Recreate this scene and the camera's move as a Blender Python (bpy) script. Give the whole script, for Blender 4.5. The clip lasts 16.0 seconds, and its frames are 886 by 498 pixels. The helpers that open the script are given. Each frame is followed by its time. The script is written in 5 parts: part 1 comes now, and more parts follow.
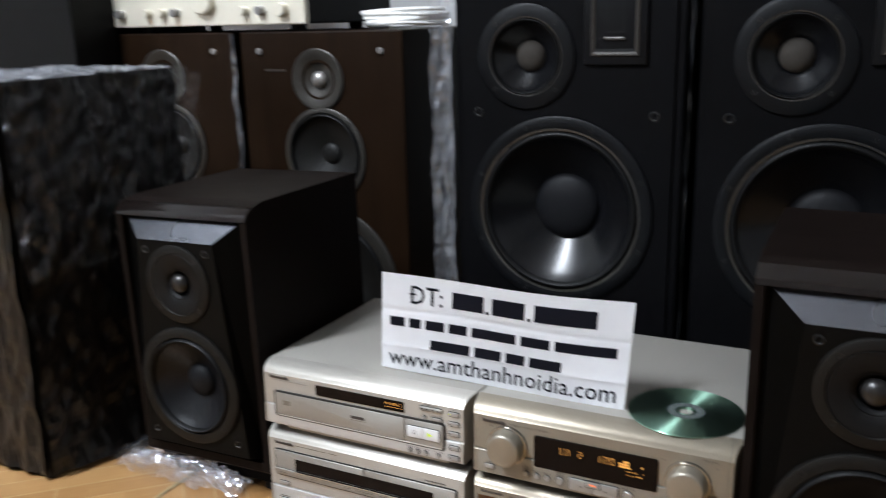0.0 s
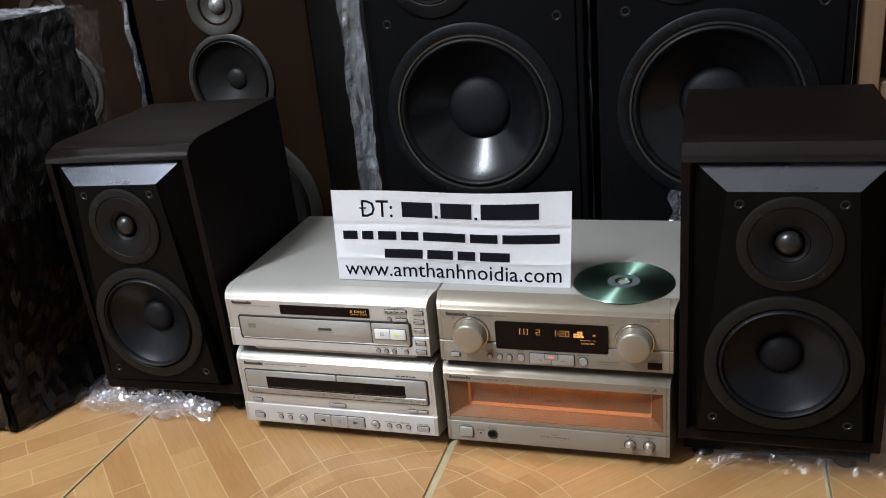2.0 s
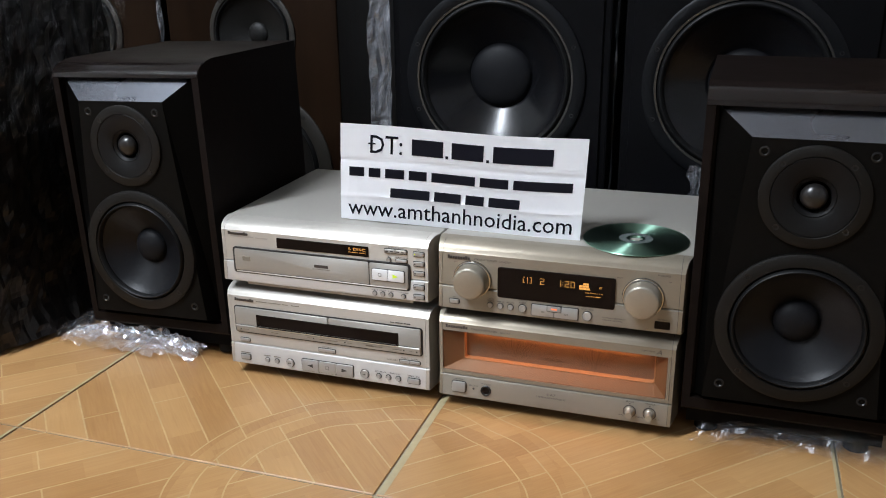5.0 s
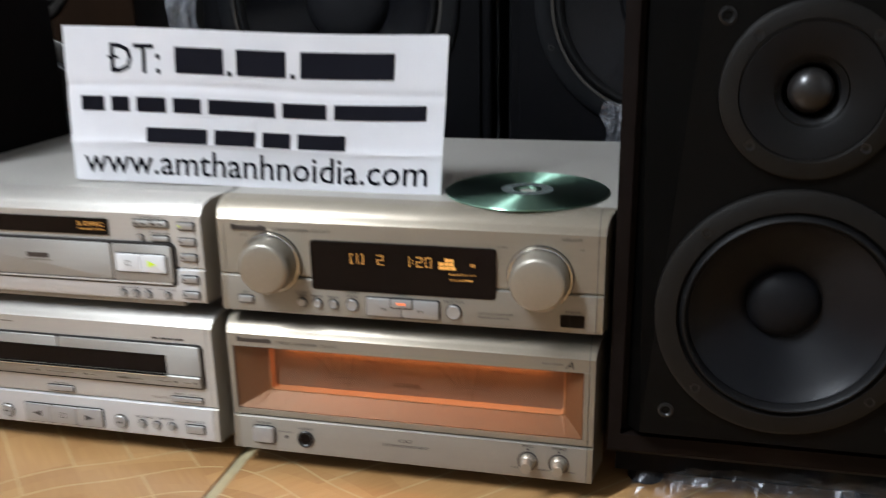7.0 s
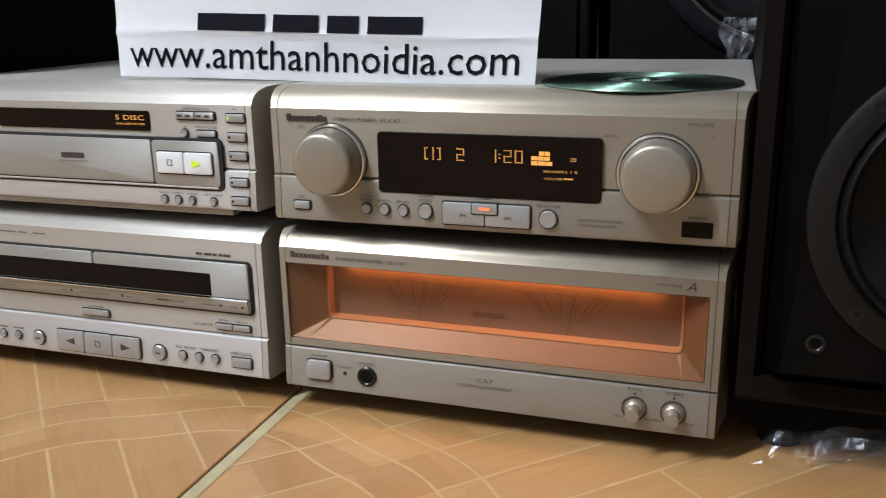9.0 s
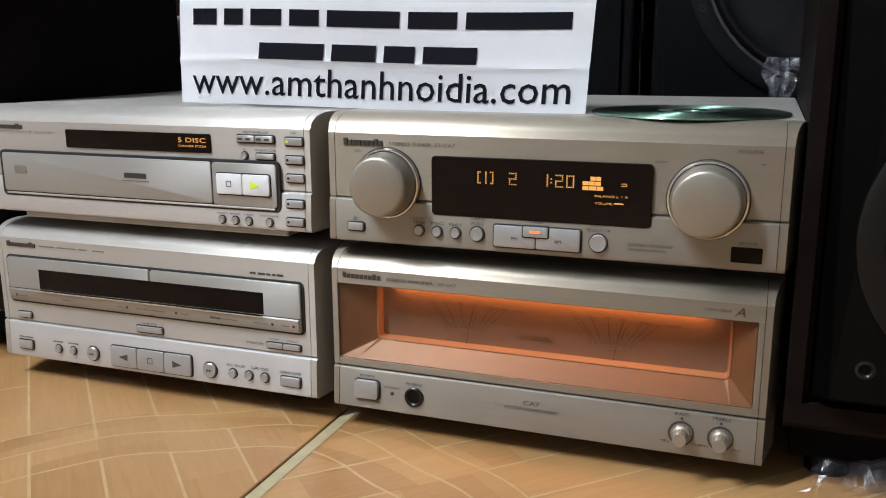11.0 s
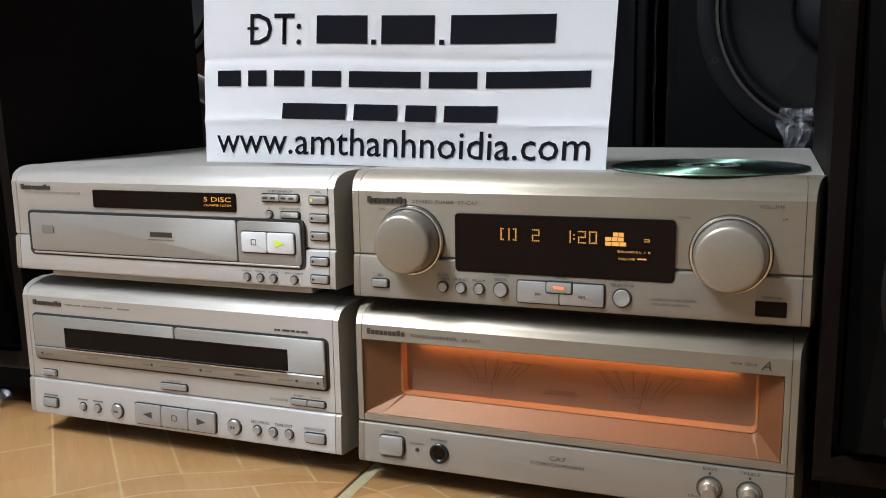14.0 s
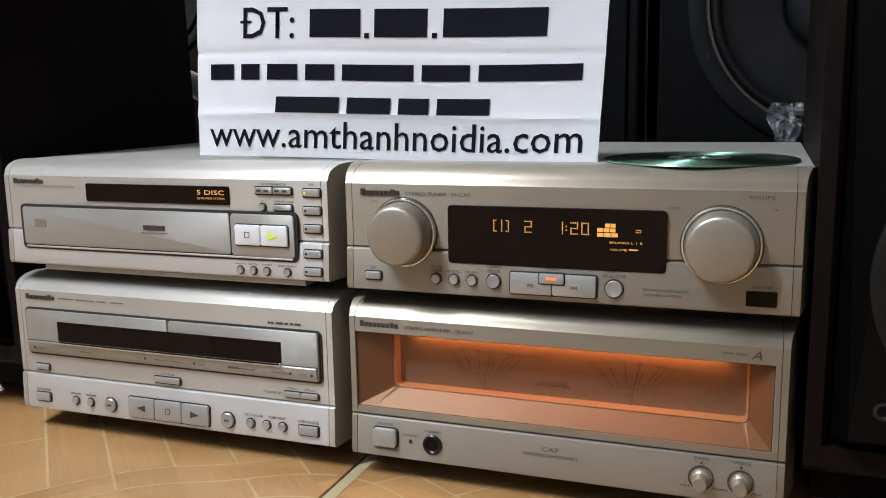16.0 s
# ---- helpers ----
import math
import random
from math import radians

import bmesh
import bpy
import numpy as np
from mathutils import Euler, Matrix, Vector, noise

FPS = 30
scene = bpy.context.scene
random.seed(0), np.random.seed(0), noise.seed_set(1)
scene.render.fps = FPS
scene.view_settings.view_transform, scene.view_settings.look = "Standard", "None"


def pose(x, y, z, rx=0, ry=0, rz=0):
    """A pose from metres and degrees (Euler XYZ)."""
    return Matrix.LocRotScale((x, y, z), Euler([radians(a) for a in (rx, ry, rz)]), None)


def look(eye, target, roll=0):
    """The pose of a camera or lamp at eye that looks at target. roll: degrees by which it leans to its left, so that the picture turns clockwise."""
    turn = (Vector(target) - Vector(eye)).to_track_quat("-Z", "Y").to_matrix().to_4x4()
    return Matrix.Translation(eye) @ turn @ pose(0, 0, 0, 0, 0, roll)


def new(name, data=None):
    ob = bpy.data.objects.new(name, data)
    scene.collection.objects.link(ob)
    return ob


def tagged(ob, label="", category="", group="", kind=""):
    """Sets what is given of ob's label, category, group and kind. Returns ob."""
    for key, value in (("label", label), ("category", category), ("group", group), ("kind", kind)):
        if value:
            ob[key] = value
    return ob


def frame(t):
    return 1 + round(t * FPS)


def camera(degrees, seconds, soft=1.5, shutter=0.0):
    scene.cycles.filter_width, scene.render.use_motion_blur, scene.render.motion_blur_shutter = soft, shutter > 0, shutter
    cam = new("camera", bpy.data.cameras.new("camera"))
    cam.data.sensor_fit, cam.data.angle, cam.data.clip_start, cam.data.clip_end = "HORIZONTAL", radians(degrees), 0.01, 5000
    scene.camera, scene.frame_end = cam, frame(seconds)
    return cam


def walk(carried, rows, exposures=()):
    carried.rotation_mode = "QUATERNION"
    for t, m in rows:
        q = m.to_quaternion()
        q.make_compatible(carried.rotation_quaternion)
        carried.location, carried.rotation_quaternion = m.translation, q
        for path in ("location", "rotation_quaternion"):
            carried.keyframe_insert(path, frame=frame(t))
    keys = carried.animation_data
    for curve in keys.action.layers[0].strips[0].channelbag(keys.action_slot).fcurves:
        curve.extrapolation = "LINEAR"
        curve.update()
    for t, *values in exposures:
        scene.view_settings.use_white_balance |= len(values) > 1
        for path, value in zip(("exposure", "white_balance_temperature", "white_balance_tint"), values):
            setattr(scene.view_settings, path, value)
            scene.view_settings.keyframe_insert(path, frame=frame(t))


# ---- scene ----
cam = camera(53.7, 16.0, soft=1.0, shutter=0.5)
PATH = [
    (0, (0.378, -0.804, 0.631), (-0.496, 0.919, 0.117), -1.4),
    (0.5, (0.341, -0.828, 0.623), (-0.29, 0.98, 0.047), -1.6),
    (1, (0.326, -0.881, 0.653), (-0.259, 0.926, 0.026), -4.0),
    (1.5, (0.323, -0.898, 0.666), (-0.258, 0.883, -0.034), -5.5),
    (2, (0.315, -0.901, 0.664), (-0.265, 0.864, -0.077), -5.6),
    (2.5, (0.313, -0.905, 0.654), (-0.272, 0.863, -0.077), -6.1),
    (3, (0.317, -0.911, 0.636), (-0.267, 0.877, -0.044), -6.6),
    (3.5, (0.322, -0.922, 0.603), (-0.26, 0.874, -0.056), -4.2),
    (3.7, (0.319, -0.93, 0.588), (-0.257, 0.871, -0.065), -3.0),
    (5.8, (0.309, -0.819, 0.522), (-0.294, 0.977, -0.119), -0.2),
    (6, (0.305, -0.771, 0.515), (-0.276, 1.042, -0.098), -0.5),
    (6.5, (0.292, -0.653, 0.463), (-0.234, 1.187, -0.12), -1.4),
    (7, (0.3, -0.556, 0.371), (-0.133, 1.304, -0.224), -1.0),
    (7.5, (0.302, -0.49, 0.328), (-0.046, 1.395, -0.241), -0.2),
    (8, (0.289, -0.476, 0.289), (-0.18, 1.387, -0.267), -0.4),
    (8.5, (0.28, -0.476, 0.273), (-0.279, 1.361, -0.287), -0.7),
    (9, (0.274, -0.48, 0.27), (-0.335, 1.344, -0.28), -1.0),
    (11.3, (0.264, -0.5, 0.258), (-0.422, 1.327, -0.181), -0.5),
    (11.5, (0.263, -0.496, 0.268), (-0.438, 1.316, -0.206), -1.2),
    (12, (0.26, -0.498, 0.266), (-0.454, 1.314, -0.187), -1.0),
    (12.5, (0.261, -0.499, 0.265), (-0.454, 1.316, -0.175), -1.0),
    (13, (0.262, -0.498, 0.267), (-0.448, 1.324, -0.15), -1.1),
    (13.5, (0.261, -0.503, 0.266), (-0.44, 1.331, -0.11), -1.1),
    (14, (0.258, -0.506, 0.267), (-0.442, 1.335, -0.079), -1.0),
    (14.5, (0.258, -0.508, 0.262), (-0.435, 1.337, -0.078), -0.9),
    (15, (0.261, -0.507, 0.261), (-0.431, 1.338, -0.084), -1.0),
    (15.5, (0.26, -0.509, 0.262), (-0.426, 1.338, -0.085), -1.0),
    (16, (0.259, -0.509, 0.262), (-0.426, 1.338, -0.083), -1.0),
]
walk(cam, [(t, look(eye, target, roll)) for t, eye, target, roll in PATH])

# ---- light: one fluorescent batten assumed under the ceiling, white ceiling and west wall as reflectors ----
world = bpy.data.worlds.new("world")
scene.world = world
world.use_nodes = True
world.node_tree.nodes["Background"].inputs[0].default_value = (0.6, 0.7, 1.0, 1)
world.node_tree.nodes["Background"].inputs[1].default_value = 0.0


def area_lamp(name, m, size_x, size_y, watts, color):
    data = bpy.data.lights.new(name, "AREA")
    data.shape, data.size, data.size_y = "RECTANGLE", size_x, size_y
    data.energy, data.color = watts, color
    ob = new(name, data)
    ob.matrix_world = m
    return ob


TUBE = look((-1.05, -1.30, 2.45), (-0.1, 0.1, 0.2)) @ pose(0, 0, 0, 0, 0, 90)
area_lamp("tube_light", TUBE, 1.1, 0.08, 122, (0.825, 0.90, 1.0))
# tube's upward half, added for soft fill off the ceiling
area_lamp("tube_light_upper", TUBE @ pose(0, 0, 0.03, 180, 0, 0), 1.1, 0.08, 80, (0.825, 0.90, 1.0))
area_lamp("meter_lamp", look((0.143, 0.0133, 0.1068), (0.143, 0.0085, 0.06)), 0.20, 0.004, 0.054, (1.0, 0.36, 0.10))

FLOOR = 0.008


# ---- materials ----
def mat(name, color, rough=0.5, metal=0.0, grain=0.0, scale=40, stretch=(1, 1, 1), bump=0.0, bump_scale=None, coat=0.0,
        spec=0.5, rough_var=0.1, stain=0.0, brushed=0.0):
    m = bpy.data.materials.new(name)
    m.use_nodes = True
    nt = m.node_tree
    b = nt.nodes["Principled BSDF"]
    b.inputs["Base Color"].default_value = (*color, 1)
    b.inputs["Roughness"].default_value = rough
    b.inputs["Metallic"].default_value = metal
    b.inputs["Coat Weight"].default_value = coat
    b.inputs["Specular IOR Level"].default_value = spec
    if brushed:   # fine brushing along x spreads the sheen up and down
        b.inputs["Anisotropic"].default_value = brushed
        up = nt.nodes.new("ShaderNodeCombineXYZ")
        up.inputs[1].default_value, up.inputs[2].default_value = 0.2, 1.0
        nt.links.new(up.outputs[0], b.inputs["Tangent"])
    tc = nt.nodes.new("ShaderNodeTexCoord")
    mp = nt.nodes.new("ShaderNodeMapping")
    mp.inputs["Scale"].default_value = stretch
    nt.links.new(tc.outputs["Object"], mp.inputs[0])
    n1 = nt.nodes.new("ShaderNodeTexNoise")
    n1.inputs["Scale"].default_value = scale
    n1.inputs["Detail"].default_value = 6
    nt.links.new(mp.outputs[0], n1.inputs["Vector"])
    n2 = nt.nodes.new("ShaderNodeTexNoise")
    n2.inputs["Scale"].default_value = 9
    n2.inputs["Detail"].default_value = 4
    nt.links.new(tc.outputs["Object"], n2.inputs["Vector"])
    if grain or stain:
        add = nt.nodes.new("ShaderNodeMath")
        add.operation = "MULTIPLY_ADD"
        nt.links.new(n1.outputs["Fac"], add.inputs[0])
        add.inputs[1].default_value = grain * 2
        add.inputs[2].default_value = 1 - grain
        add2 = nt.nodes.new("ShaderNodeMath")
        add2.operation = "MULTIPLY_ADD"
        nt.links.new(n2.outputs["Fac"], add2.inputs[0])
        add2.inputs[1].default_value = stain * 2
        add2.inputs[2].default_value = 1 - stain
        mul = nt.nodes.new("ShaderNodeMath")
        mul.operation = "MULTIPLY"
        nt.links.new(add.outputs[0], mul.inputs[0])
        nt.links.new(add2.outputs[0], mul.inputs[1])
        mix = nt.nodes.new("ShaderNodeVectorMath")
        mix.operation = "SCALE"
        mix.inputs[0].default_value = color
        nt.links.new(mul.outputs[0], mix.inputs["Scale"])
        nt.links.new(mix.outputs[0], b.inputs["Base Color"])
    if rough_var:
        rr = nt.nodes.new("ShaderNodeMapRange")
        rr.inputs["To Min"].default_value = max(0.02, rough - rough_var)
        rr.inputs["To Max"].default_value = min(1, rough + rough_var)
        nt.links.new(n2.outputs["Fac"], rr.inputs["Value"])
        nt.links.new(rr.outputs[0], b.inputs["Roughness"])
    if bump:
        bp = nt.nodes.new("ShaderNodeBump")
        bp.inputs["Strength"].default_value = bump
        bp.inputs["Distance"].default_value = 0.001
        src = n1
        if bump_scale:
            src = nt.nodes.new("ShaderNodeTexNoise")
            src.inputs["Scale"].default_value = bump_scale
            nt.links.new(tc.outputs["Object"], src.inputs["Vector"])
        nt.links.new(src.outputs["Fac"], bp.inputs["Height"])
        nt.links.new(bp.outputs[0], b.inputs["Normal"])
    return m


def glow(name, color, strength):
    m = bpy.data.materials.new(name)
    m.use_nodes = True
    b = m.node_tree.nodes["Principled BSDF"]
    b.inputs["Base Color"].default_value = (0.02, 0.01, 0.005, 1)
    b.inputs["Emission Color"].default_value = (*color, 1)
    b.inputs["Emission Strength"].default_value = strength
    return m


def film_material(name, clear=0.72, tint=(0.9, 0.93, 1.0), rough=0.12, milk=0.12, size=60, relief=0.004, stretch=(1, 1, 1)):
    m = bpy.data.materials.new(name)
    m.use_nodes = True
    nt = m.node_tree
    nt.nodes.remove(nt.nodes["Principled BSDF"])
    out = nt.nodes["Material Output"]
    tr = nt.nodes.new("ShaderNodeBsdfTransparent")
    gl = nt.nodes.new("ShaderNodeBsdfGlossy")
    gl.inputs["Roughness"].default_value = rough
    gl.inputs["Color"].default_value = (*tint, 1)
    df = nt.nodes.new("ShaderNodeBsdfDiffuse")
    df.inputs["Color"].default_value = (*tint, 1)
    mx = nt.nodes.new("ShaderNodeMixShader")
    mx.inputs[0].default_value = milk / (1 - clear)
    nt.links.new(gl.outputs[0], mx.inputs[1])
    nt.links.new(df.outputs[0], mx.inputs[2])
    no = nt.nodes.new("ShaderNodeTexNoise")
    no.inputs["Scale"].default_value = size
    no.inputs["Detail"].default_value = 5
    tc = nt.nodes.new("ShaderNodeTexCoord")
    mp = nt.nodes.new("ShaderNodeMapping")
    mp.inputs["Scale"].default_value = stretch
    nt.links.new(tc.outputs["Object"], mp.inputs[0])
    nt.links.new(mp.outputs[0], no.inputs["Vector"])
    bp = nt.nodes.new("ShaderNodeBump")
    bp.inputs["Strength"].default_value = 0.5
    bp.inputs["Distance"].default_value = relief
    nt.links.new(no.outputs["Fac"], bp.inputs["Height"])
    nt.links.new(bp.outputs[0], gl.inputs["Normal"])
    mr = nt.nodes.new("ShaderNodeMapRange")
    mr.inputs["From Min"].default_value, mr.inputs["From Max"].default_value = 0.3, 0.7
    mr.inputs["To Min"].default_value, mr.inputs["To Max"].default_value = (1 - clear) * 0.4, (1 - clear) * 1.6
    nt.links.new(no.outputs["Fac"], mr.inputs["Value"])
    m2 = nt.nodes.new("ShaderNodeMixShader")
    nt.links.new(mr.outputs[0], m2.inputs[0])
    nt.links.new(tr.outputs[0], m2.inputs[1])
    nt.links.new(mx.outputs[0], m2.inputs[2])
    nt.links.new(m2.outputs[0], out.inputs["Surface"])
    return m


SILVER = mat("champagne_silver", (0.415, 0.392, 0.352), 0.38, 0.6, grain=0.06, scale=260, stretch=(0.05, 1, 1), bump=0.05, stain=0.06, rough_var=0.05, brushed=0.8)
# darker, warmer copy of SILVER: the right-hand units' weaker light put into colour
SHADED_SILVER = mat("shaded_champagne_silver", (0.238, 0.206, 0.157), 0.38, 0.6, grain=0.06, scale=260, stretch=(0.05, 1, 1), bump=0.05, stain=0.06, rough_var=0.05, brushed=0.8)
# paler copy of SILVER: light caught by the tilted strips is in its colour
LIT_STRIP = mat("lit_silver_strip", (0.50, 0.50, 0.49), 0.38, 0.5, grain=0.05, scale=260, stretch=(0.05, 1, 1), bump=0.04, stain=0.05, rough_var=0.05, brushed=0.8)
# amplifier's strip colour, dimmed for the weaker light on the right
AMP_STRIP = mat("shaded_amp_strip", (0.270, 0.250, 0.212), 0.40, 0.6, grain=0.05, scale=260, stretch=(0.05, 1, 1), bump=0.04, stain=0.05, rough_var=0.05, brushed=0.8)
COVER = mat("silver_cover_paint", (0.38, 0.362, 0.325), 0.45, 0.45, grain=0.04, scale=500, bump=0.04, stain=0.06)
PANEL = mat("satin_silver_panel", (0.325, 0.317, 0.292), 0.36, 0.65, grain=0.05, scale=300, stretch=(0.04, 1, 1), bump=0.04, stain=0.04, rough_var=0.05, brushed=0.8)
BUTTON = mat("button_silver", (0.37, 0.365, 0.35), 0.36, 0.6, stain=0.05, rough_var=0.05)
KEY = mat("white_key", (0.66, 0.67, 0.67), 0.35, 0.15, stain=0.03)
KNOB = mat("satin_knob", (0.32, 0.292, 0.240), 0.36, 0.7, grain=0.05, scale=300, stain=0.05, rough_var=0.05)
# tuner's copy of the strip silver, its lesser light painted in as well
TUNER_STRIP = mat("shaded_tuner_strip", (0.255, 0.236, 0.198), 0.40, 0.6, grain=0.05, scale=260, stretch=(0.05, 1, 1), bump=0.04, stain=0.05, rough_var=0.05, brushed=0.8)
CHROME = mat("polished_ring", (0.75, 0.74, 0.7), 0.12, 1.0, rough_var=0.05)
# near-black of the plates that draw gap shade, and of unlit button dots
GAP_DOT_BLACK = mat("gap_shade_dot_black", (0.010, 0.009, 0.008), 0.6)
DARK = mat("smoked_window", (0.0055, 0.0035, 0.003), 0.12, 0.0, rough_var=0.03, spec=0.12)
PRINT = mat("grey_print", (0.040, 0.035, 0.030), 0.6)
FAINT = mat("faint_print", (0.15, 0.13, 0.10), 0.6)
LOGO = mat("dark_badge", (0.035, 0.028, 0.025), 0.35)
BLACK_INK = mat("black_ink", (0.006, 0.006, 0.009), 0.7, spec=0.04)
AMBER = glow("amber_display", (1.0, 0.46, 0.10), 0.95)
RED = glow("red_lamp", (1.0, 0.22, 0.08), 1.3)
GREEN = glow("green_lamp", (0.60, 0.80, 0.03), 1.0)
METER = mat("meter_plate", (0.27, 0.21, 0.18), 0.5, 0.0, grain=0.03, scale=120, stain=0.05)
# orange base colours of surround and rim carry part of the lamp's glow
METER_TRIM = mat("glow_tinted_surround", (0.225, 0.130, 0.074), 0.4, 0.1, stain=0.04)
METER_RIM = mat("glow_tinted_rim", (0.46, 0.28, 0.16), 0.3, 0.0, stain=0.04)
METER_PRINT = mat("meter_print", (0.13, 0.08, 0.06), 0.6)
PAPER = mat("white_paper", (0.87, 0.87, 0.885), 0.75, 0.0, grain=0.02, scale=90, bump=0.35, bump_scale=22, stain=0.03)
WALNUT = mat("dark_walnut_vinyl", (0.0050, 0.0032, 0.0026), 0.5, 0.0, grain=0.45, scale=60, stretch=(0.15, 1.2, 1.2), bump=0.2, stain=0.25, spec=0.07)
ROLL = mat("polished_walnut_edge", (0.0055, 0.0038, 0.0033), 0.17, 0.0, grain=0.3, scale=60, stretch=(0.15, 1.2, 1.2), stain=0.15, coat=0.25, spec=0.28)
BAFFLE = mat("charcoal_baffle", (0.0021, 0.0019, 0.0016), 0.5, 0.0, grain=0.2, scale=400, bump=0.12, stain=0.2, spec=0.07)
STRIP = mat("grey_chamfer", (0.24, 0.25, 0.28), 0.26, 0.85, grain=0.06, scale=200, stain=0.05)
FLANGE = mat("driver_flange", (0.0052, 0.0046, 0.0038), 0.5, 0.1, grain=0.12, scale=300, stain=0.15, spec=0.2)
RUBBER = mat("rubber_surround", (0.0035, 0.0035, 0.0037), 0.5, stain=0.1, spec=0.16)
CONE = mat("cone_paper", (0.0036, 0.0037, 0.0045), 0.24, 0.0, grain=0.2, scale=220, bump=0.05, stain=0.15, rough_var=0.06, spec=0.30)
WOOFER_CONE = mat("matt_cone", (0.0032, 0.0035, 0.0046), 0.38, 0.0, grain=0.2, scale=220, bump=0.08, stain=0.2, rough_var=0.08, spec=0.20)
CAP = mat("dust_cap", (0.0045, 0.0047, 0.0058), 0.55, 0.0, grain=0.2, scale=200, bump=0.1, stain=0.2, spec=0.14)
DOME = mat("silver_dome", (0.30, 0.29, 0.28), 0.28, 0.7, stain=0.1)
MID_CAP = mat("felt_dust_cap", (0.034, 0.030, 0.026), 0.8, 0.0, grain=0.2, scale=300, bump=0.2, stain=0.2, spec=0.1)
GREY_DOME = mat("grey_dome", (0.013, 0.012, 0.0115), 0.30, 0.2, stain=0.25)
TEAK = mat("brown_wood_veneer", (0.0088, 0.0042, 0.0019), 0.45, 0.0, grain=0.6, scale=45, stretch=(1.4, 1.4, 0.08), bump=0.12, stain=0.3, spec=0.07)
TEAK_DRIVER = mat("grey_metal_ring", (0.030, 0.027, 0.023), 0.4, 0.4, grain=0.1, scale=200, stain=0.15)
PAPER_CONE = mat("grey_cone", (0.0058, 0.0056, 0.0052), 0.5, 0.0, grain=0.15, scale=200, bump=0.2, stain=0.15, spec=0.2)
ASH = mat("black_ash_vinyl", (0.0021, 0.0021, 0.0025), 0.55, 0.0, grain=0.3, scale=50, stretch=(1.5, 1.5, 0.1), bump=0.12, stain=0.25, spec=0.05)
RING = mat("matt_black_ring", (0.0026, 0.0029, 0.0036), 0.45, 0.0, grain=0.12, scale=250, bump=0.1, stain=0.2, spec=0.14)
HORN_RIM = mat("dull_bronze", (0.030, 0.026, 0.022), 0.45, 0.4)
COPPER = mat("bright_rim", (0.085, 0.080, 0.074), 0.3, 0.8)
SCREW = mat("black_screw", (0.015, 0.015, 0.015), 0.3, 0.5)
FILM = film_material("clear_film", 0.78, milk=0.05, size=32, relief=0.005)
WRAP = film_material("stretch_film", 0.95, milk=0.004, rough=0.08, size=95, relief=0.016, stretch=(1, 1, 0.5))
THIN = film_material("thin_clear_film", 0.93, milk=0.016, rough=0.24, tint=(0.42, 0.43, 0.46))
MILKY = film_material("bubble_film", 0.74, milk=0.075, rough=0.22, size=30)
DARKFILM = mat("dark_film", (0.0062, 0.0055, 0.0053), 0.32, 0.0, grain=0.2, scale=30, bump=0.25, bump_scale=40, stain=0.2, spec=0.28)
BLACKBOX = mat("black_carton", (0.0028, 0.0028, 0.0028), 0.45, 0.0, grain=0.2, scale=30, bump=0.2, stain=0.2, spec=0.12)
PINE = mat("light_pine", (0.13, 0.078, 0.040), 0.5, 0.0, grain=0.35, scale=40, stretch=(1.5, 1.5, 0.08), bump=0.1, stain=0.15)
CREAM = mat("cream_faceplate", (0.66, 0.62, 0.52), 0.4, 0.4, grain=0.04, scale=200, stain=0.05)
HUB = mat("clear_hub", (0.10, 0.12, 0.115), 0.25, 0.2, stain=0.1)
WHITE = mat("white_plastic", (0.78, 0.78, 0.76), 0.4, stain=0.04)
WALL = mat("painted_wall", (0.38, 0.38, 0.38), 0.8, 0.0, grain=0.03, scale=30, bump=0.1, stain=0.06)
# white of the unseen ceiling and west wall, which throw light back
BOUNCE_WHITE = mat("white_bounce_paint", (0.68, 0.69, 0.70), 0.8, 0.0, grain=0.03, scale=30, bump=0.1, stain=0.06)
GROUT = mat("dark_grout", (0.18, 0.15, 0.10), 0.85, 0.0, grain=0.3, scale=120, bump=0.3, stain=0.3)
LINE = mat("cream_print_line", (0.40, 0.275, 0.135), 0.35, 0.0, grain=0.25, scale=90, stain=0.25)
BORDER = mat("pale_tile_border", (0.32, 0.27, 0.155), 0.4, 0.0, grain=0.3, scale=60, stain=0.35)


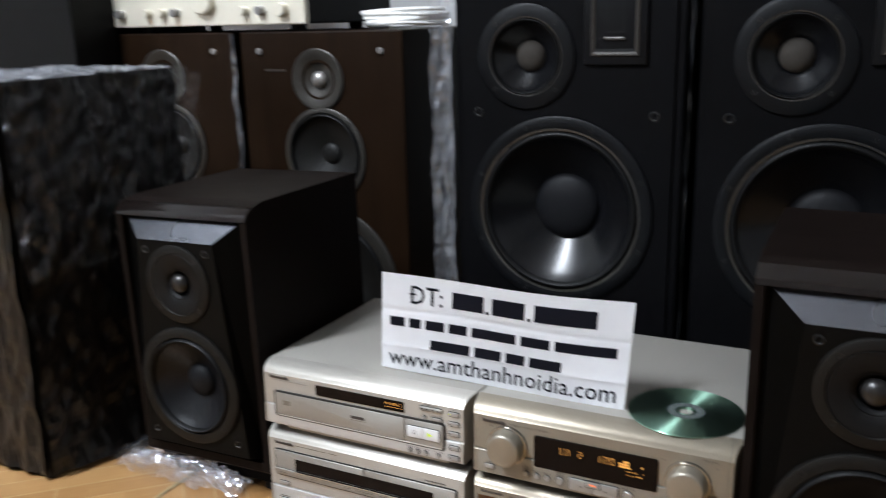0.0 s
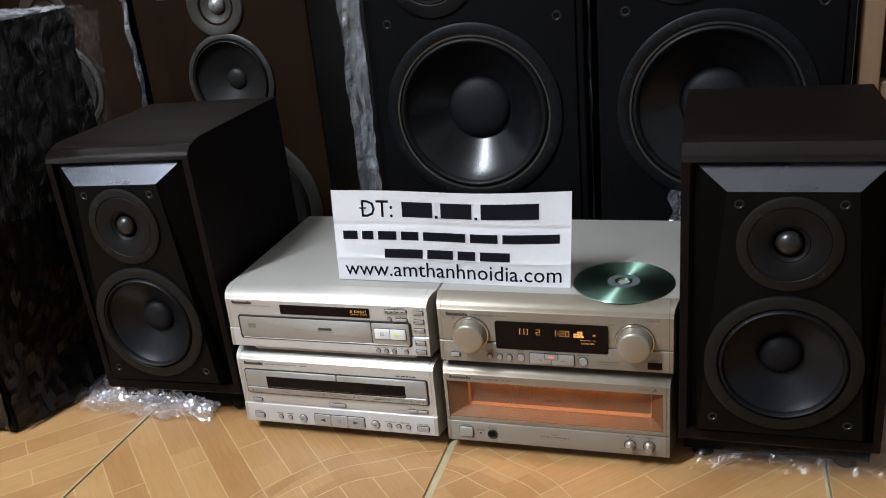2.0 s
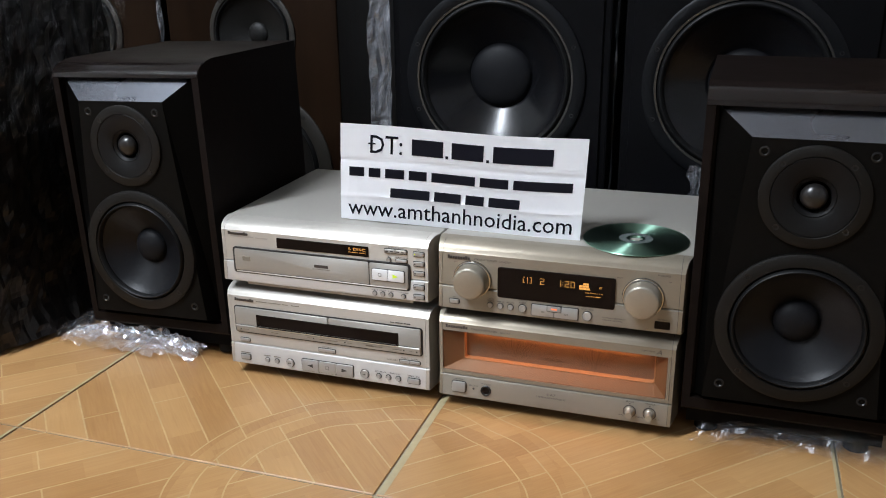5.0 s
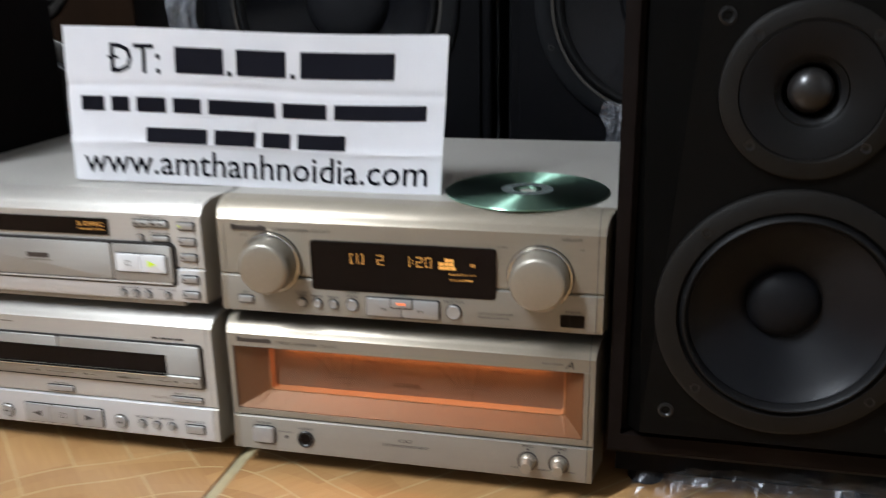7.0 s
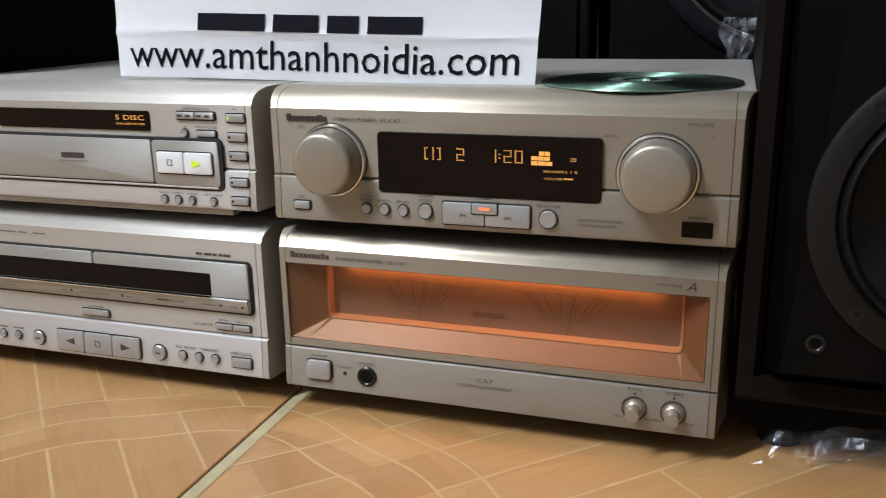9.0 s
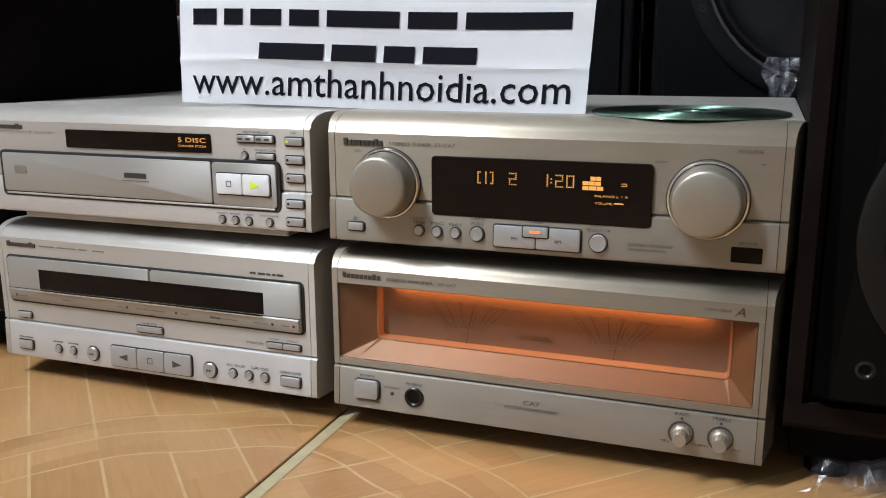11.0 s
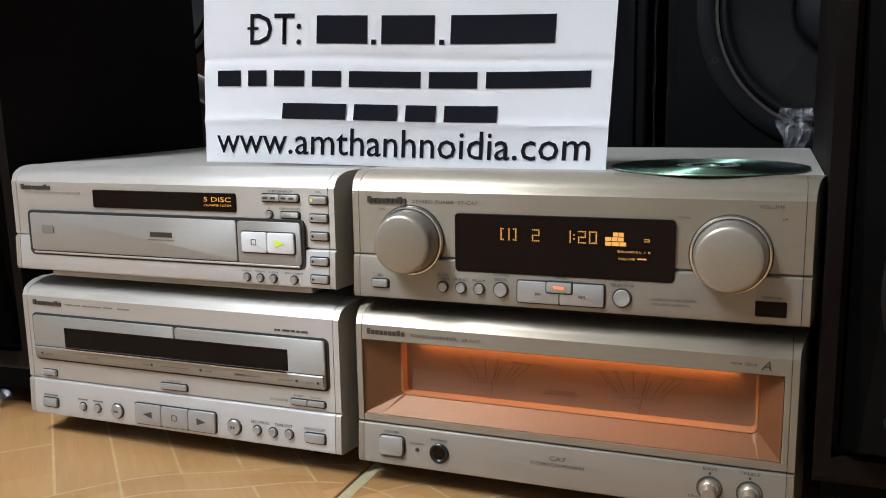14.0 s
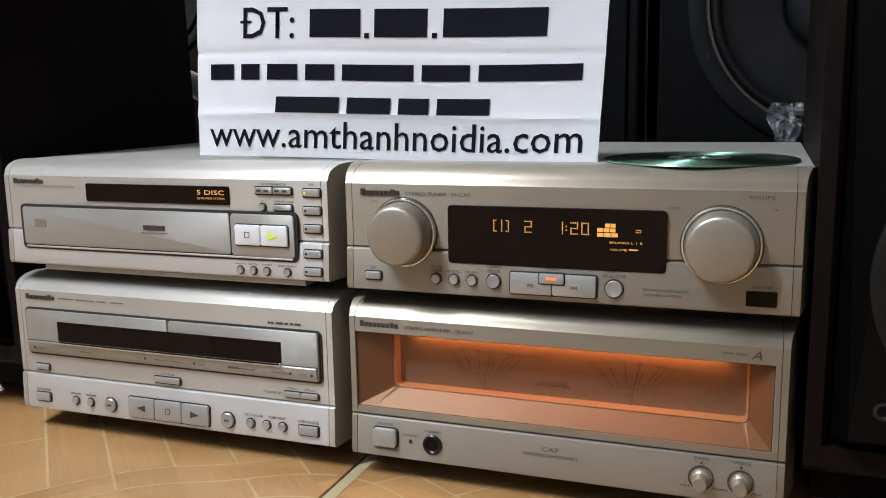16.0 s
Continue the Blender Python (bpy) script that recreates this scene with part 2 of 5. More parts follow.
def tile_material():
    m = bpy.data.materials.new("wood_print_tile")
    m.use_nodes = True
    nt = m.node_tree
    b = nt.nodes["Principled BSDF"]

    def node(kind, **kw):
        n = nt.nodes.new("ShaderNode" + kind)
        for k, v in kw.items():
            setattr(n, k, v)
        return n

    def math(op, a, c=0.0):
        n = node("Math", operation=op)
        for i, v in enumerate((a, c)):
            if isinstance(v, (int, float)):
                n.inputs[i].default_value = v
            else:
                nt.links.new(v, n.inputs[i])
        return n.outputs[0]

    uv = node("UVMap")
    sep = node("SeparateXYZ")
    nt.links.new(uv.outputs[0], sep.inputs[0])
    p, q = sep.outputs[0], sep.outputs[1]
    d = math("SUBTRACT", q, p)
    s = math("ADD", q, p)
    plank = math("FLOOR", math("DIVIDE", math("SUBTRACT", d, 0.164), 0.0578))
    piece = math("FLOOR", math("DIVIDE", math("ADD", s, math("MULTIPLY", plank, 0.07)), 0.19))
    r = math("SQRT", math("ADD", math("MULTIPLY", p, p), math("MULTIPLY", q, q)))
    inring = math("MULTIPLY", math("GREATER_THAN", r, 0.15), math("LESS_THAN", r, 0.214))
    ringid = math("FLOOR", math("DIVIDE", r, 0.033))
    info = node("ObjectInfo")
    comb = node("CombineXYZ")
    nt.links.new(math("ADD", math("MULTIPLY", plank, 1.37), math("MULTIPLY", math("MULTIPLY", inring, ringid), 3.1)), comb.inputs[0])
    nt.links.new(math("MULTIPLY", piece, 2.11), comb.inputs[1])
    nt.links.new(math("MULTIPLY", info.outputs["Random"], 9.0), comb.inputs[2])
    wn = node("TexWhiteNoise")
    nt.links.new(comb.outputs[0], wn.inputs["Vector"])
    gv = node("CombineXYZ")
    nt.links.new(math("MULTIPLY", d, 160.0), gv.inputs[0])
    nt.links.new(math("MULTIPLY", s, 9.0), gv.inputs[1])
    nt.links.new(math("ADD", math("MULTIPLY", wn.outputs["Value"], 30.0), math("MULTIPLY", info.outputs["Random"], 50.0)), gv.inputs[2])
    g = node("TexNoise")
    g.inputs["Scale"].default_value, g.inputs["Detail"].default_value, g.inputs["Distortion"].default_value = 1.0, 5.0, 1.2
    nt.links.new(gv.outputs[0], g.inputs["Vector"])
    big = node("TexNoise")
    big.inputs["Scale"].default_value, big.inputs["Detail"].default_value = 16.0, 5.0
    nt.links.new(uv.outputs[0], big.inputs["Vector"])
    ramp = node("ValToRGB")
    e = ramp.color_ramp.elements
    e[0].position, e[0].color = 0.20, (0.245, 0.116, 0.038, 1)
    e[1].position, e[1].color = 0.80, (0.385, 0.222, 0.090, 1)
    f = math("ADD", math("MULTIPLY", g.outputs["Fac"], 0.45),
             math("ADD", math("MULTIPLY", wn.outputs["Value"], 0.30), math("MULTIPLY", big.outputs["Fac"], 0.30)))
    nt.links.new(f, ramp.inputs[0])
    nt.links.new(ramp.outputs[0], b.inputs["Base Color"])
    rg = node("MapRange")
    rg.inputs["To Min"].default_value, rg.inputs["To Max"].default_value = 0.24, 0.50
    nt.links.new(big.outputs["Fac"], rg.inputs["Value"])
    nt.links.new(rg.outputs[0], b.inputs["Roughness"])
    bp = node("Bump")
    bp.inputs["Strength"].default_value, bp.inputs["Distance"].default_value = 0.12, 0.001
    nt.links.new(g.outputs["Fac"], bp.inputs["Height"])
    nt.links.new(bp.outputs[0], b.inputs["Normal"])
    return m


TILE = tile_material()


def disc_material():
    m = bpy.data.materials.new("disc_mirror")
    m.use_nodes = True
    nt = m.node_tree
    b = nt.nodes["Principled BSDF"]
    b.inputs["Metallic"].default_value = 1.0
    b.inputs["Base Color"].default_value = (0.36, 0.60, 0.46, 1)
    b.inputs["Roughness"].default_value = 0.33
    b.inputs["Anisotropic"].default_value = 0.96
    b.inputs["Anisotropic Rotation"].default_value = 0.25
    tg = nt.nodes.new("ShaderNodeTangent")
    tg.direction_type, tg.axis = "RADIAL", "Z"
    nt.links.new(tg.outputs[0], b.inputs["Tangent"])
    return m


DISC = disc_material()


def pane_material():
    m = bpy.data.materials.new("warm_tinted_pane")
    m.use_nodes = True
    nt = m.node_tree
    nt.nodes.remove(nt.nodes["Principled BSDF"])
    tr = nt.nodes.new("ShaderNodeBsdfTransparent")
    # warm tint deepens the window's orange glow and dims white light behind it
    tr.inputs[0].default_value = (0.80, 0.70, 0.61, 1)
    gl = nt.nodes.new("ShaderNodeBsdfGlossy")
    gl.inputs["Roughness"].default_value = 0.05
    mx = nt.nodes.new("ShaderNodeMixShader")
    fr = nt.nodes.new("ShaderNodeFresnel")
    fr.inputs[0].default_value = 1.45
    nt.links.new(fr.outputs[0], mx.inputs[0])
    nt.links.new(tr.outputs[0], mx.inputs[1])
    nt.links.new(gl.outputs[0], mx.inputs[2])
    nt.links.new(mx.outputs[0], nt.nodes["Material Output"].inputs["Surface"])
    return m


PANE = pane_material()

# ---- mesh helpers: everything is drawn in world metres, then moved to its thing's origin ----
ORIGIN = {}


def thing(name, origin, label, category, group="", kind=""):
    ob = new(name)
    ob.empty_display_size = 0.05
    ob.location = origin
    ORIGIN[ob.name] = Vector(origin)
    return tagged(ob, label, category, group, kind)


def part(name, bm, material, parent, label="", smooth=False):
    o = ORIGIN[parent.name]
    bmesh.ops.translate(bm, verts=bm.verts, vec=-o)
    me = bpy.data.meshes.new(name)
    if smooth:
        for f in bm.faces:
            f.smooth = True
        for ed in bm.edges:
            if len(ed.link_faces) == 2 and ed.calc_face_angle(0) > 0.6:
                ed.smooth = False
    bm.to_mesh(me)
    bm.free()
    me.materials.append(material)
    ob = new(name, me)
    ob.parent = parent
    ORIGIN[ob.name] = o
    if label:
        ob["label"] = label
    return ob


def solo(name, bm, material, label, category, origin=(0, 0, 0), group="", kind="", smooth=False):
    o = Vector(origin)
    bmesh.ops.translate(bm, verts=bm.verts, vec=-o)
    me = bpy.data.meshes.new(name)
    if smooth:
        for f in bm.faces:
            f.smooth = True
        for ed in bm.edges:
            if len(ed.link_faces) == 2 and ed.calc_face_angle(0) > 0.6:
                ed.smooth = False
    bm.to_mesh(me)
    bm.free()
    me.materials.append(material)
    ob = new(name, me)
    ob.location = o
    ORIGIN[ob.name] = o
    return tagged(ob, label, category, group, kind)


def box(x0, x1, y0, y1, z0, z1, bevel=0.0, seg=2):
    bm = bmesh.new()
    bmesh.ops.create_cube(bm, size=1)
    for v in bm.verts:
        v.co = Vector((x0 + (v.co.x + 0.5) * (x1 - x0), y0 + (v.co.y + 0.5) * (y1 - y0), z0 + (v.co.z + 0.5) * (z1 - z0)))
    if bevel:
        bmesh.ops.bevel(bm, geom=bm.edges[:], offset=bevel, segments=seg, profile=0.5, affect="EDGES")
    return bm


def join(*bms):
    out = bmesh.new()
    for b in bms:
        me = bpy.data.meshes.new("tmp")
        b.to_mesh(me)
        b.free()
        out.from_mesh(me)
        bpy.data.meshes.remove(me)
    return out


def prism(profile, x0, x1):
    """Closed profile of (y, z) drawn along x."""
    bm = bmesh.new()
    a = [bm.verts.new((x0, y, z)) for y, z in profile]
    b = [bm.verts.new((x1, y, z)) for y, z in profile]
    n = len(profile)
    bm.faces.new(a)
    bm.faces.new(b[::-1])
    for i in range(n):
        bm.faces.new((a[(i + 1) % n], a[i], b[i], b[(i + 1) % n]))
    bmesh.ops.recalc_face_normals(bm, faces=bm.faces)
    return bm


def loft(*loops):
    """Quads between loops of equal length."""
    bm = bmesh.new()
    rows = [[bm.verts.new(p) for p in lp] for lp in loops]
    for a, b in zip(rows, rows[1:]):
        n = len(a)
        for i in range(n):
            bm.faces.new((a[i], a[(i + 1) % n], b[(i + 1) % n], b[i]))
    bmesh.ops.recalc_face_normals(bm, faces=bm.faces)
    return bm


def lathe(cx, cy, cz, profile, seg=48, lean=0.0):
    """Rings (radius, distance towards the front) round an axis along y."""
    bm = bmesh.new()
    rings = []
    for r, d in profile:
        if r < 1e-6:
            rings.append([bm.verts.new((cx, cy - d, cz))])
        else:
            rings.append([bm.verts.new((cx + r * math.cos(2 * math.pi * i / seg), cy - d, cz + r * math.sin(2 * math.pi * i / seg)))
                          for i in range(seg)])
    for a, b in zip(rings, rings[1:]):
        for i in range(seg):
            j = (i + 1) % seg
            if len(a) == 1:
                bm.faces.new((a[0], b[i], b[j]))
            elif len(b) == 1:
                bm.faces.new((a[i], a[j], b[0]))
            else:
                bm.faces.new((a[i], a[j], b[j], b[i]))
    bmesh.ops.recalc_face_normals(bm, faces=bm.faces)
    return bm


def cut(bm, holes, blocks=()):
    """Cuts round pockets (x, y of the front, z, radius, depth) into a solid."""
    obs = []
    for i, b in enumerate([bm] + [lathe(x, y, z, [(0, 0.03), (r, 0.03), (r, -d), (0, -d)], 48) for x, y, z, r, d in holes] + list(blocks)):
        me = bpy.data.meshes.new("tmp")
        b.to_mesh(me)
        b.free()
        obs.append(new("tmp", me))
    for o in obs[1:]:
        m = obs[0].modifiers.new("cut", "BOOLEAN")
        m.operation, m.object, m.solver = "DIFFERENCE", o, "EXACT"
    me = bpy.data.meshes.new_from_object(obs[0].evaluated_get(bpy.context.evaluated_depsgraph_get()))
    out = bmesh.new()
    out.from_mesh(me)
    for o in obs:
        bpy.data.objects.remove(o)
    return out


def dome(r, h, base, n=7):
    return [(r * math.cos(i * math.pi / 2 / n), base + h * math.sin(i * math.pi / 2 / n)) for i in range(n)] + [(0, base + h)]


def tube(points, r, seg=8, closed=False):
    bm = bmesh.new()
    pts = [Vector(p) for p in points]
    rings = []
    for i, p in enumerate(pts):
        t = (pts[(i + 1) % len(pts)] - pts[i - 1]) if closed or 0 < i < len(pts) - 1 else (pts[min(i + 1, len(pts) - 1)] - pts[max(i - 1, 0)])
        t.normalize()
        u = t.orthogonal() if abs(t.z) > 0.95 else t.cross(Vector((0, 0, 1)))
        u.normalize()
        w = t.cross(u)
        rings.append([bm.verts.new(p + r * (math.cos(k * 2 * math.pi / seg) * u + math.sin(k * 2 * math.pi / seg) * w)) for k in range(seg)])
    pairs = list(zip(rings, rings[1:])) + ([(rings[-1], rings[0])] if closed else [])
    for a, b in pairs:
        for k in range(seg):
            bm.faces.new((a[k], a[(k + 1) % seg], b[(k + 1) % seg], b[k]))
    if not closed:
        bm.faces.new(rings[0])
        bm.faces.new(rings[-1][::-1])
    bmesh.ops.recalc_face_normals(bm, faces=bm.faces)
    return bm


def letters(body, x, y, z, height, width=None, align="LEFT", lean=0.0, bold=0.0):
    """Flat lettering on a plane that faces the front; height is that of a capital."""
    cu = bpy.data.curves.new("lettering", "FONT")
    cu.body, cu.size, cu.resolution_u, cu.offset = body, 1.0, 2, bold
    ob = bpy.data.objects.new("lettering", cu)
    scene.collection.objects.link(ob)
    dg = bpy.context.evaluated_depsgraph_get()
    me = bpy.data.meshes.new_from_object(ob.evaluated_get(dg))
    bm = bmesh.new()
    bm.from_mesh(me)
    bpy.data.objects.remove(ob)
    bpy.data.meshes.remove(me)
    xs = [v.co.x for v in bm.verts]
    lo, hi = min(xs), max(xs)
    k = height / 0.70
    kx = width / (hi - lo) if width else k
    off = {"LEFT": 0, "CENTER": 0.5, "RIGHT": 1}[align] * (hi - lo) * kx
    for v in bm.verts:
        a, b = (v.co.x - lo) * kx - off, v.co.y * k
        v.co = Vector((x + a, y - lean * b, z + b))
    return bm


def bars(spans, y, z, height, thick=0.0002):
    return join(*[box(a, b, y - thick, y + thick, z, z + height) for a, b in spans])


def crumple(nx, ny, place, amount, freq, seed, torn=0.0):
    """A creased sheet: place(u, v) gives point and normal."""
    bm = bmesh.new()
    grid = []
    for j in range(ny + 1):
        row = []
        for i in range(nx + 1):
            u, v = i / nx, j / ny
            p, n = place(u, v)
            s = Vector((u * freq, v * freq, seed))
            h = 1 - 2 * abs(noise.noise(s)) + 0.6 * (1 - 2 * abs(noise.noise(s * 2.3 + Vector((7, 3, 1)))))
            k = Vector((noise.noise(s * 1.7 + Vector((1, 9, 4))), noise.noise(s * 1.7 + Vector((5, 2, 8))), 0)) * amount * 0.8
            row.append(bm.verts.new(Vector(p) + Vector(n) * amount * (h - 0.3) + k))
        grid.append(row)
    for j in range(ny):
        for i in range(nx):
            bm.faces.new((grid[j][i], grid[j][i + 1], grid[j + 1][i + 1], grid[j + 1][i]))
    return bm


# ---- the room ----
def room():
    x0, x1, y0, y1, h = -2.3, 2.1, -2.6, 1.25, 2.75
    for name, b in (("wall_north", box(x0 - 0.1, x1 + 0.1, y1, y1 + 0.1, 0, h)), ("wall_south", box(x0 - 0.1, x1 + 0.1, y0 - 0.1, y0, 0, h)),
                    ("wall_west_reflector", box(x0 - 0.1, x0, y0, y1, 0, h)), ("wall_east", box(x1, x1 + 0.1, y0, y1, 0, h))):
        # unseen west wall is paler than the others to reflect onto the left
        solo(name, b, BOUNCE_WHITE if name == "wall_west_reflector" else WALL, "plain wall added to close the shop room", "wall", (0, 0, 0), kind="structure")
    solo("ceiling", box(x0 - 0.1, x1 + 0.1, y0 - 0.1, y1 + 0.1, h, h + 0.1), BOUNCE_WHITE, "plain white ceiling added to bounce the light", "ceiling", kind="structure")


room()


# ---- hi-fi components ----
def front_profile(zb, zs, zf, zt, back=0.03):
    pr = [(back, zb + 0.001), (0.0, zb), (-0.0014, zb + 0.0008), (-0.0022, zb + 0.003), (-0.0010, zs - 0.0012), (0.0016, zs), (0.0, zs + 0.0012), (0.0, zf - 0.0012)]
    for i in range(7):
        a = i / 6 * math.pi / 2
        pr.append((0.0012 + 0.020 * (1 - math.cos(a)), zf + (zt - zf) * math.sin(a)))
    pr += [(back, zt), ]
    return pr


SLOPE = {}   # sloping lower strip of each front: height and depth of its foot, and lean


def slant(bm, t):
    """Lays what was built at depth 0 on the sloping strip of a front."""
    z0, y0, k = SLOPE[t.name]
    for v in bm.verts:
        v.co.y += y0 + k * (v.co.z - z0)
    return bm


def rbox(x0, x1, y0, y1, z0, z1, r, edge=0.0004, n=4):
    """Plate with rounded corners and a softened front edge."""
    def ring(d, y):
        out = []
        for cx, cz, a0 in ((x1 - r, z1 - r, 0), (x0 + r, z1 - r, 1), (x0 + r, z0 + r, 2), (x1 - r, z0 + r, 3)):
            for i in range(n + 1):
                a = (a0 + i / n) * math.pi / 2
                out.append((cx + (r - d) * math.cos(a), y, cz + (r - d) * math.sin(a)))
        return out
    bm = loft(ring(0, y1), ring(0, y0 + edge), ring(edge * 0.3, y0 + edge * 0.3), ring(edge, y0))
    bm.verts.ensure_lookup_table()
    bm.faces.new(bm.verts[-4 * (n + 1):])
    bmesh.ops.recalc_face_normals(bm, faces=bm.faces)
    return bm


def button(parent, x0, x1, z0, z1, y=0.0, depth=0.0020, name="button", material=None, label="", r=0.0009):
    lay = (lambda bm: slant(bm, parent)) if y else (lambda bm: bm)
    bk = part(name, lay(rbox(x0, x1, -depth, 0.002, z0, z1, r, 0.0005)), material or BUTTON, parent, label, smooth=True)
    # dark plate proud of the solid face, in place of a shaded gap
    part("button_gap_shade", lay(rbox(x0 - 0.0009, x1 + 0.0011, -0.0004, 0.002, z0 - 0.0011, z1 + 0.0008, r + 0.0009, 0.0001)), GAP_DOT_BLACK, bk)
    return bk


def round_button(parent, x, z, r, y=0.0, depth=0.0022, name="button", material=None, label=""):
    lay = (lambda bm: slant(bm, parent)) if y else (lambda bm: bm)
    bk = part(name, lay(lathe(x, 0, z, [(r, -0.002), (r, depth * 0.75), (r * 0.9, depth), (r * 0.6, depth * 0.9), (0, depth * 0.85)], 24)), material or BUTTON, parent, label, smooth=True)
    part("button_gap_shade", lay(lathe(x, 0, z, [(r + 0.0008, -0.002), (r + 0.0008, 0.0004), (0, 0.0004)], 24)), GAP_DOT_BLACK, bk)
    return bk


def words(parent, body, x, z, height, y=0.0, width=None, align="CENTER", material=None, lean=0.0):
    if lean:
        return part("lettering", slant(letters(body, x, -0.0003, z, height, width, align), parent), material or PRINT, parent)
    return part("lettering", letters(body, x, y - 0.0004, z, height, width, align), material or PRINT, parent)


TAPER = 0.20   # the front ends widen towards the case by this much per metre of depth


def widen(bm, x_edge, side):
    for v in bm.verts:
        if abs(v.co.x - x_edge) < 1e-5:
            v.co.x += side * TAPER * max(0.0, v.co.y)
    return bm


def chassis(name, x0, x1, zb, zt, label, depth=0.282):
    t = thing(name, ((x0 + x1) / 2, 0.15, zb), label, "hi-fi component", "stacked hi-fi components")
    part("cover", box(x0 - 0.0055, x1 + 0.0055, 0.03, depth, zb + 0.002, zt - 0.0003, 0.0012), COVER, t, smooth=True)
    return t


def feet(t, x0, x1, zb, zl):
    for x in (x0 + 0.035, x1 - 0.035):
        for y in (0.045, 0.25):
            part("foot", lathe_z(x, y, zl, 0.014, zb + 0.003 - zl), RUBBER, t, smooth=True)


def lathe_z(cx, cy, z0, r, h, seg=24):
    bm = lathe(0, 0, 0, [(0, 0), (r, 0), (r, h * 0.9), (r * 0.93, h), (0, h)], seg)
    for v in bm.verts:
        v.co = Vector((cx + v.co.x, cy + v.co.z, z0 - v.co.y))
    bmesh.ops.recalc_face_normals(bm, faces=bm.faces)
    return bm


def panel_front(t, x0, x1, zb, zs, zf, zt, strip=None, face=None):
    SLOPE[t.name] = (zb + 0.003, -0.0022, 0.0012 / (zs - zb - 0.0042))
    face = face or SILVER
    pr = front_profile(zb, zs, zf, zt)
    low = pr[:6] + [(0.03, zs)]
    up = [(0.03, zs)] + pr[5:]
    part("lower_strip", prism(low, x0 + 0.0046, x1 - 0.0046), strip or LIT_STRIP, t, "silver sloping lower strip, light and shade put into its colour", smooth=True)
    p = part("front_panel", prism(up, x0 + 0.0046, x1 - 0.0046), face, t, "champagne silver front panel", smooth=True)
    part("end_cap", widen(prism(pr, x0, x0 + 0.0042), x0, -1), face, t, smooth=True)
    part("end_cap", widen(prism(pr, x1 - 0.0042, x1), x1, 1), face, t, smooth=True)
    part("panel_seam", prism([(y + 0.0008, min(z, zt - 0.0008)) for y, z in pr], x0 + 0.001, x1 - 0.001), GAP_DOT_BLACK, t)
    return p


def badge(t, x0, x1, z0, z1):
    """A maker's badge as a row of plain dark blocks."""
    n, h = 9, z1 - z0
    w = (x1 - x0) / n
    blocks = [box(x0 + i * w, x0 + (i + 0.86) * w, -0.0008, 0.001, z0, z0 + h * k) for i, k in enumerate((1, 0.72, 0.72, 0.72, 0.72, 0.72, 0.72, 0.95, 0.72))]
    part("badge", join(*blocks), LOGO, t, "small dark maker's badge")


SY = -0.0036   # middle of the sloping lower strip


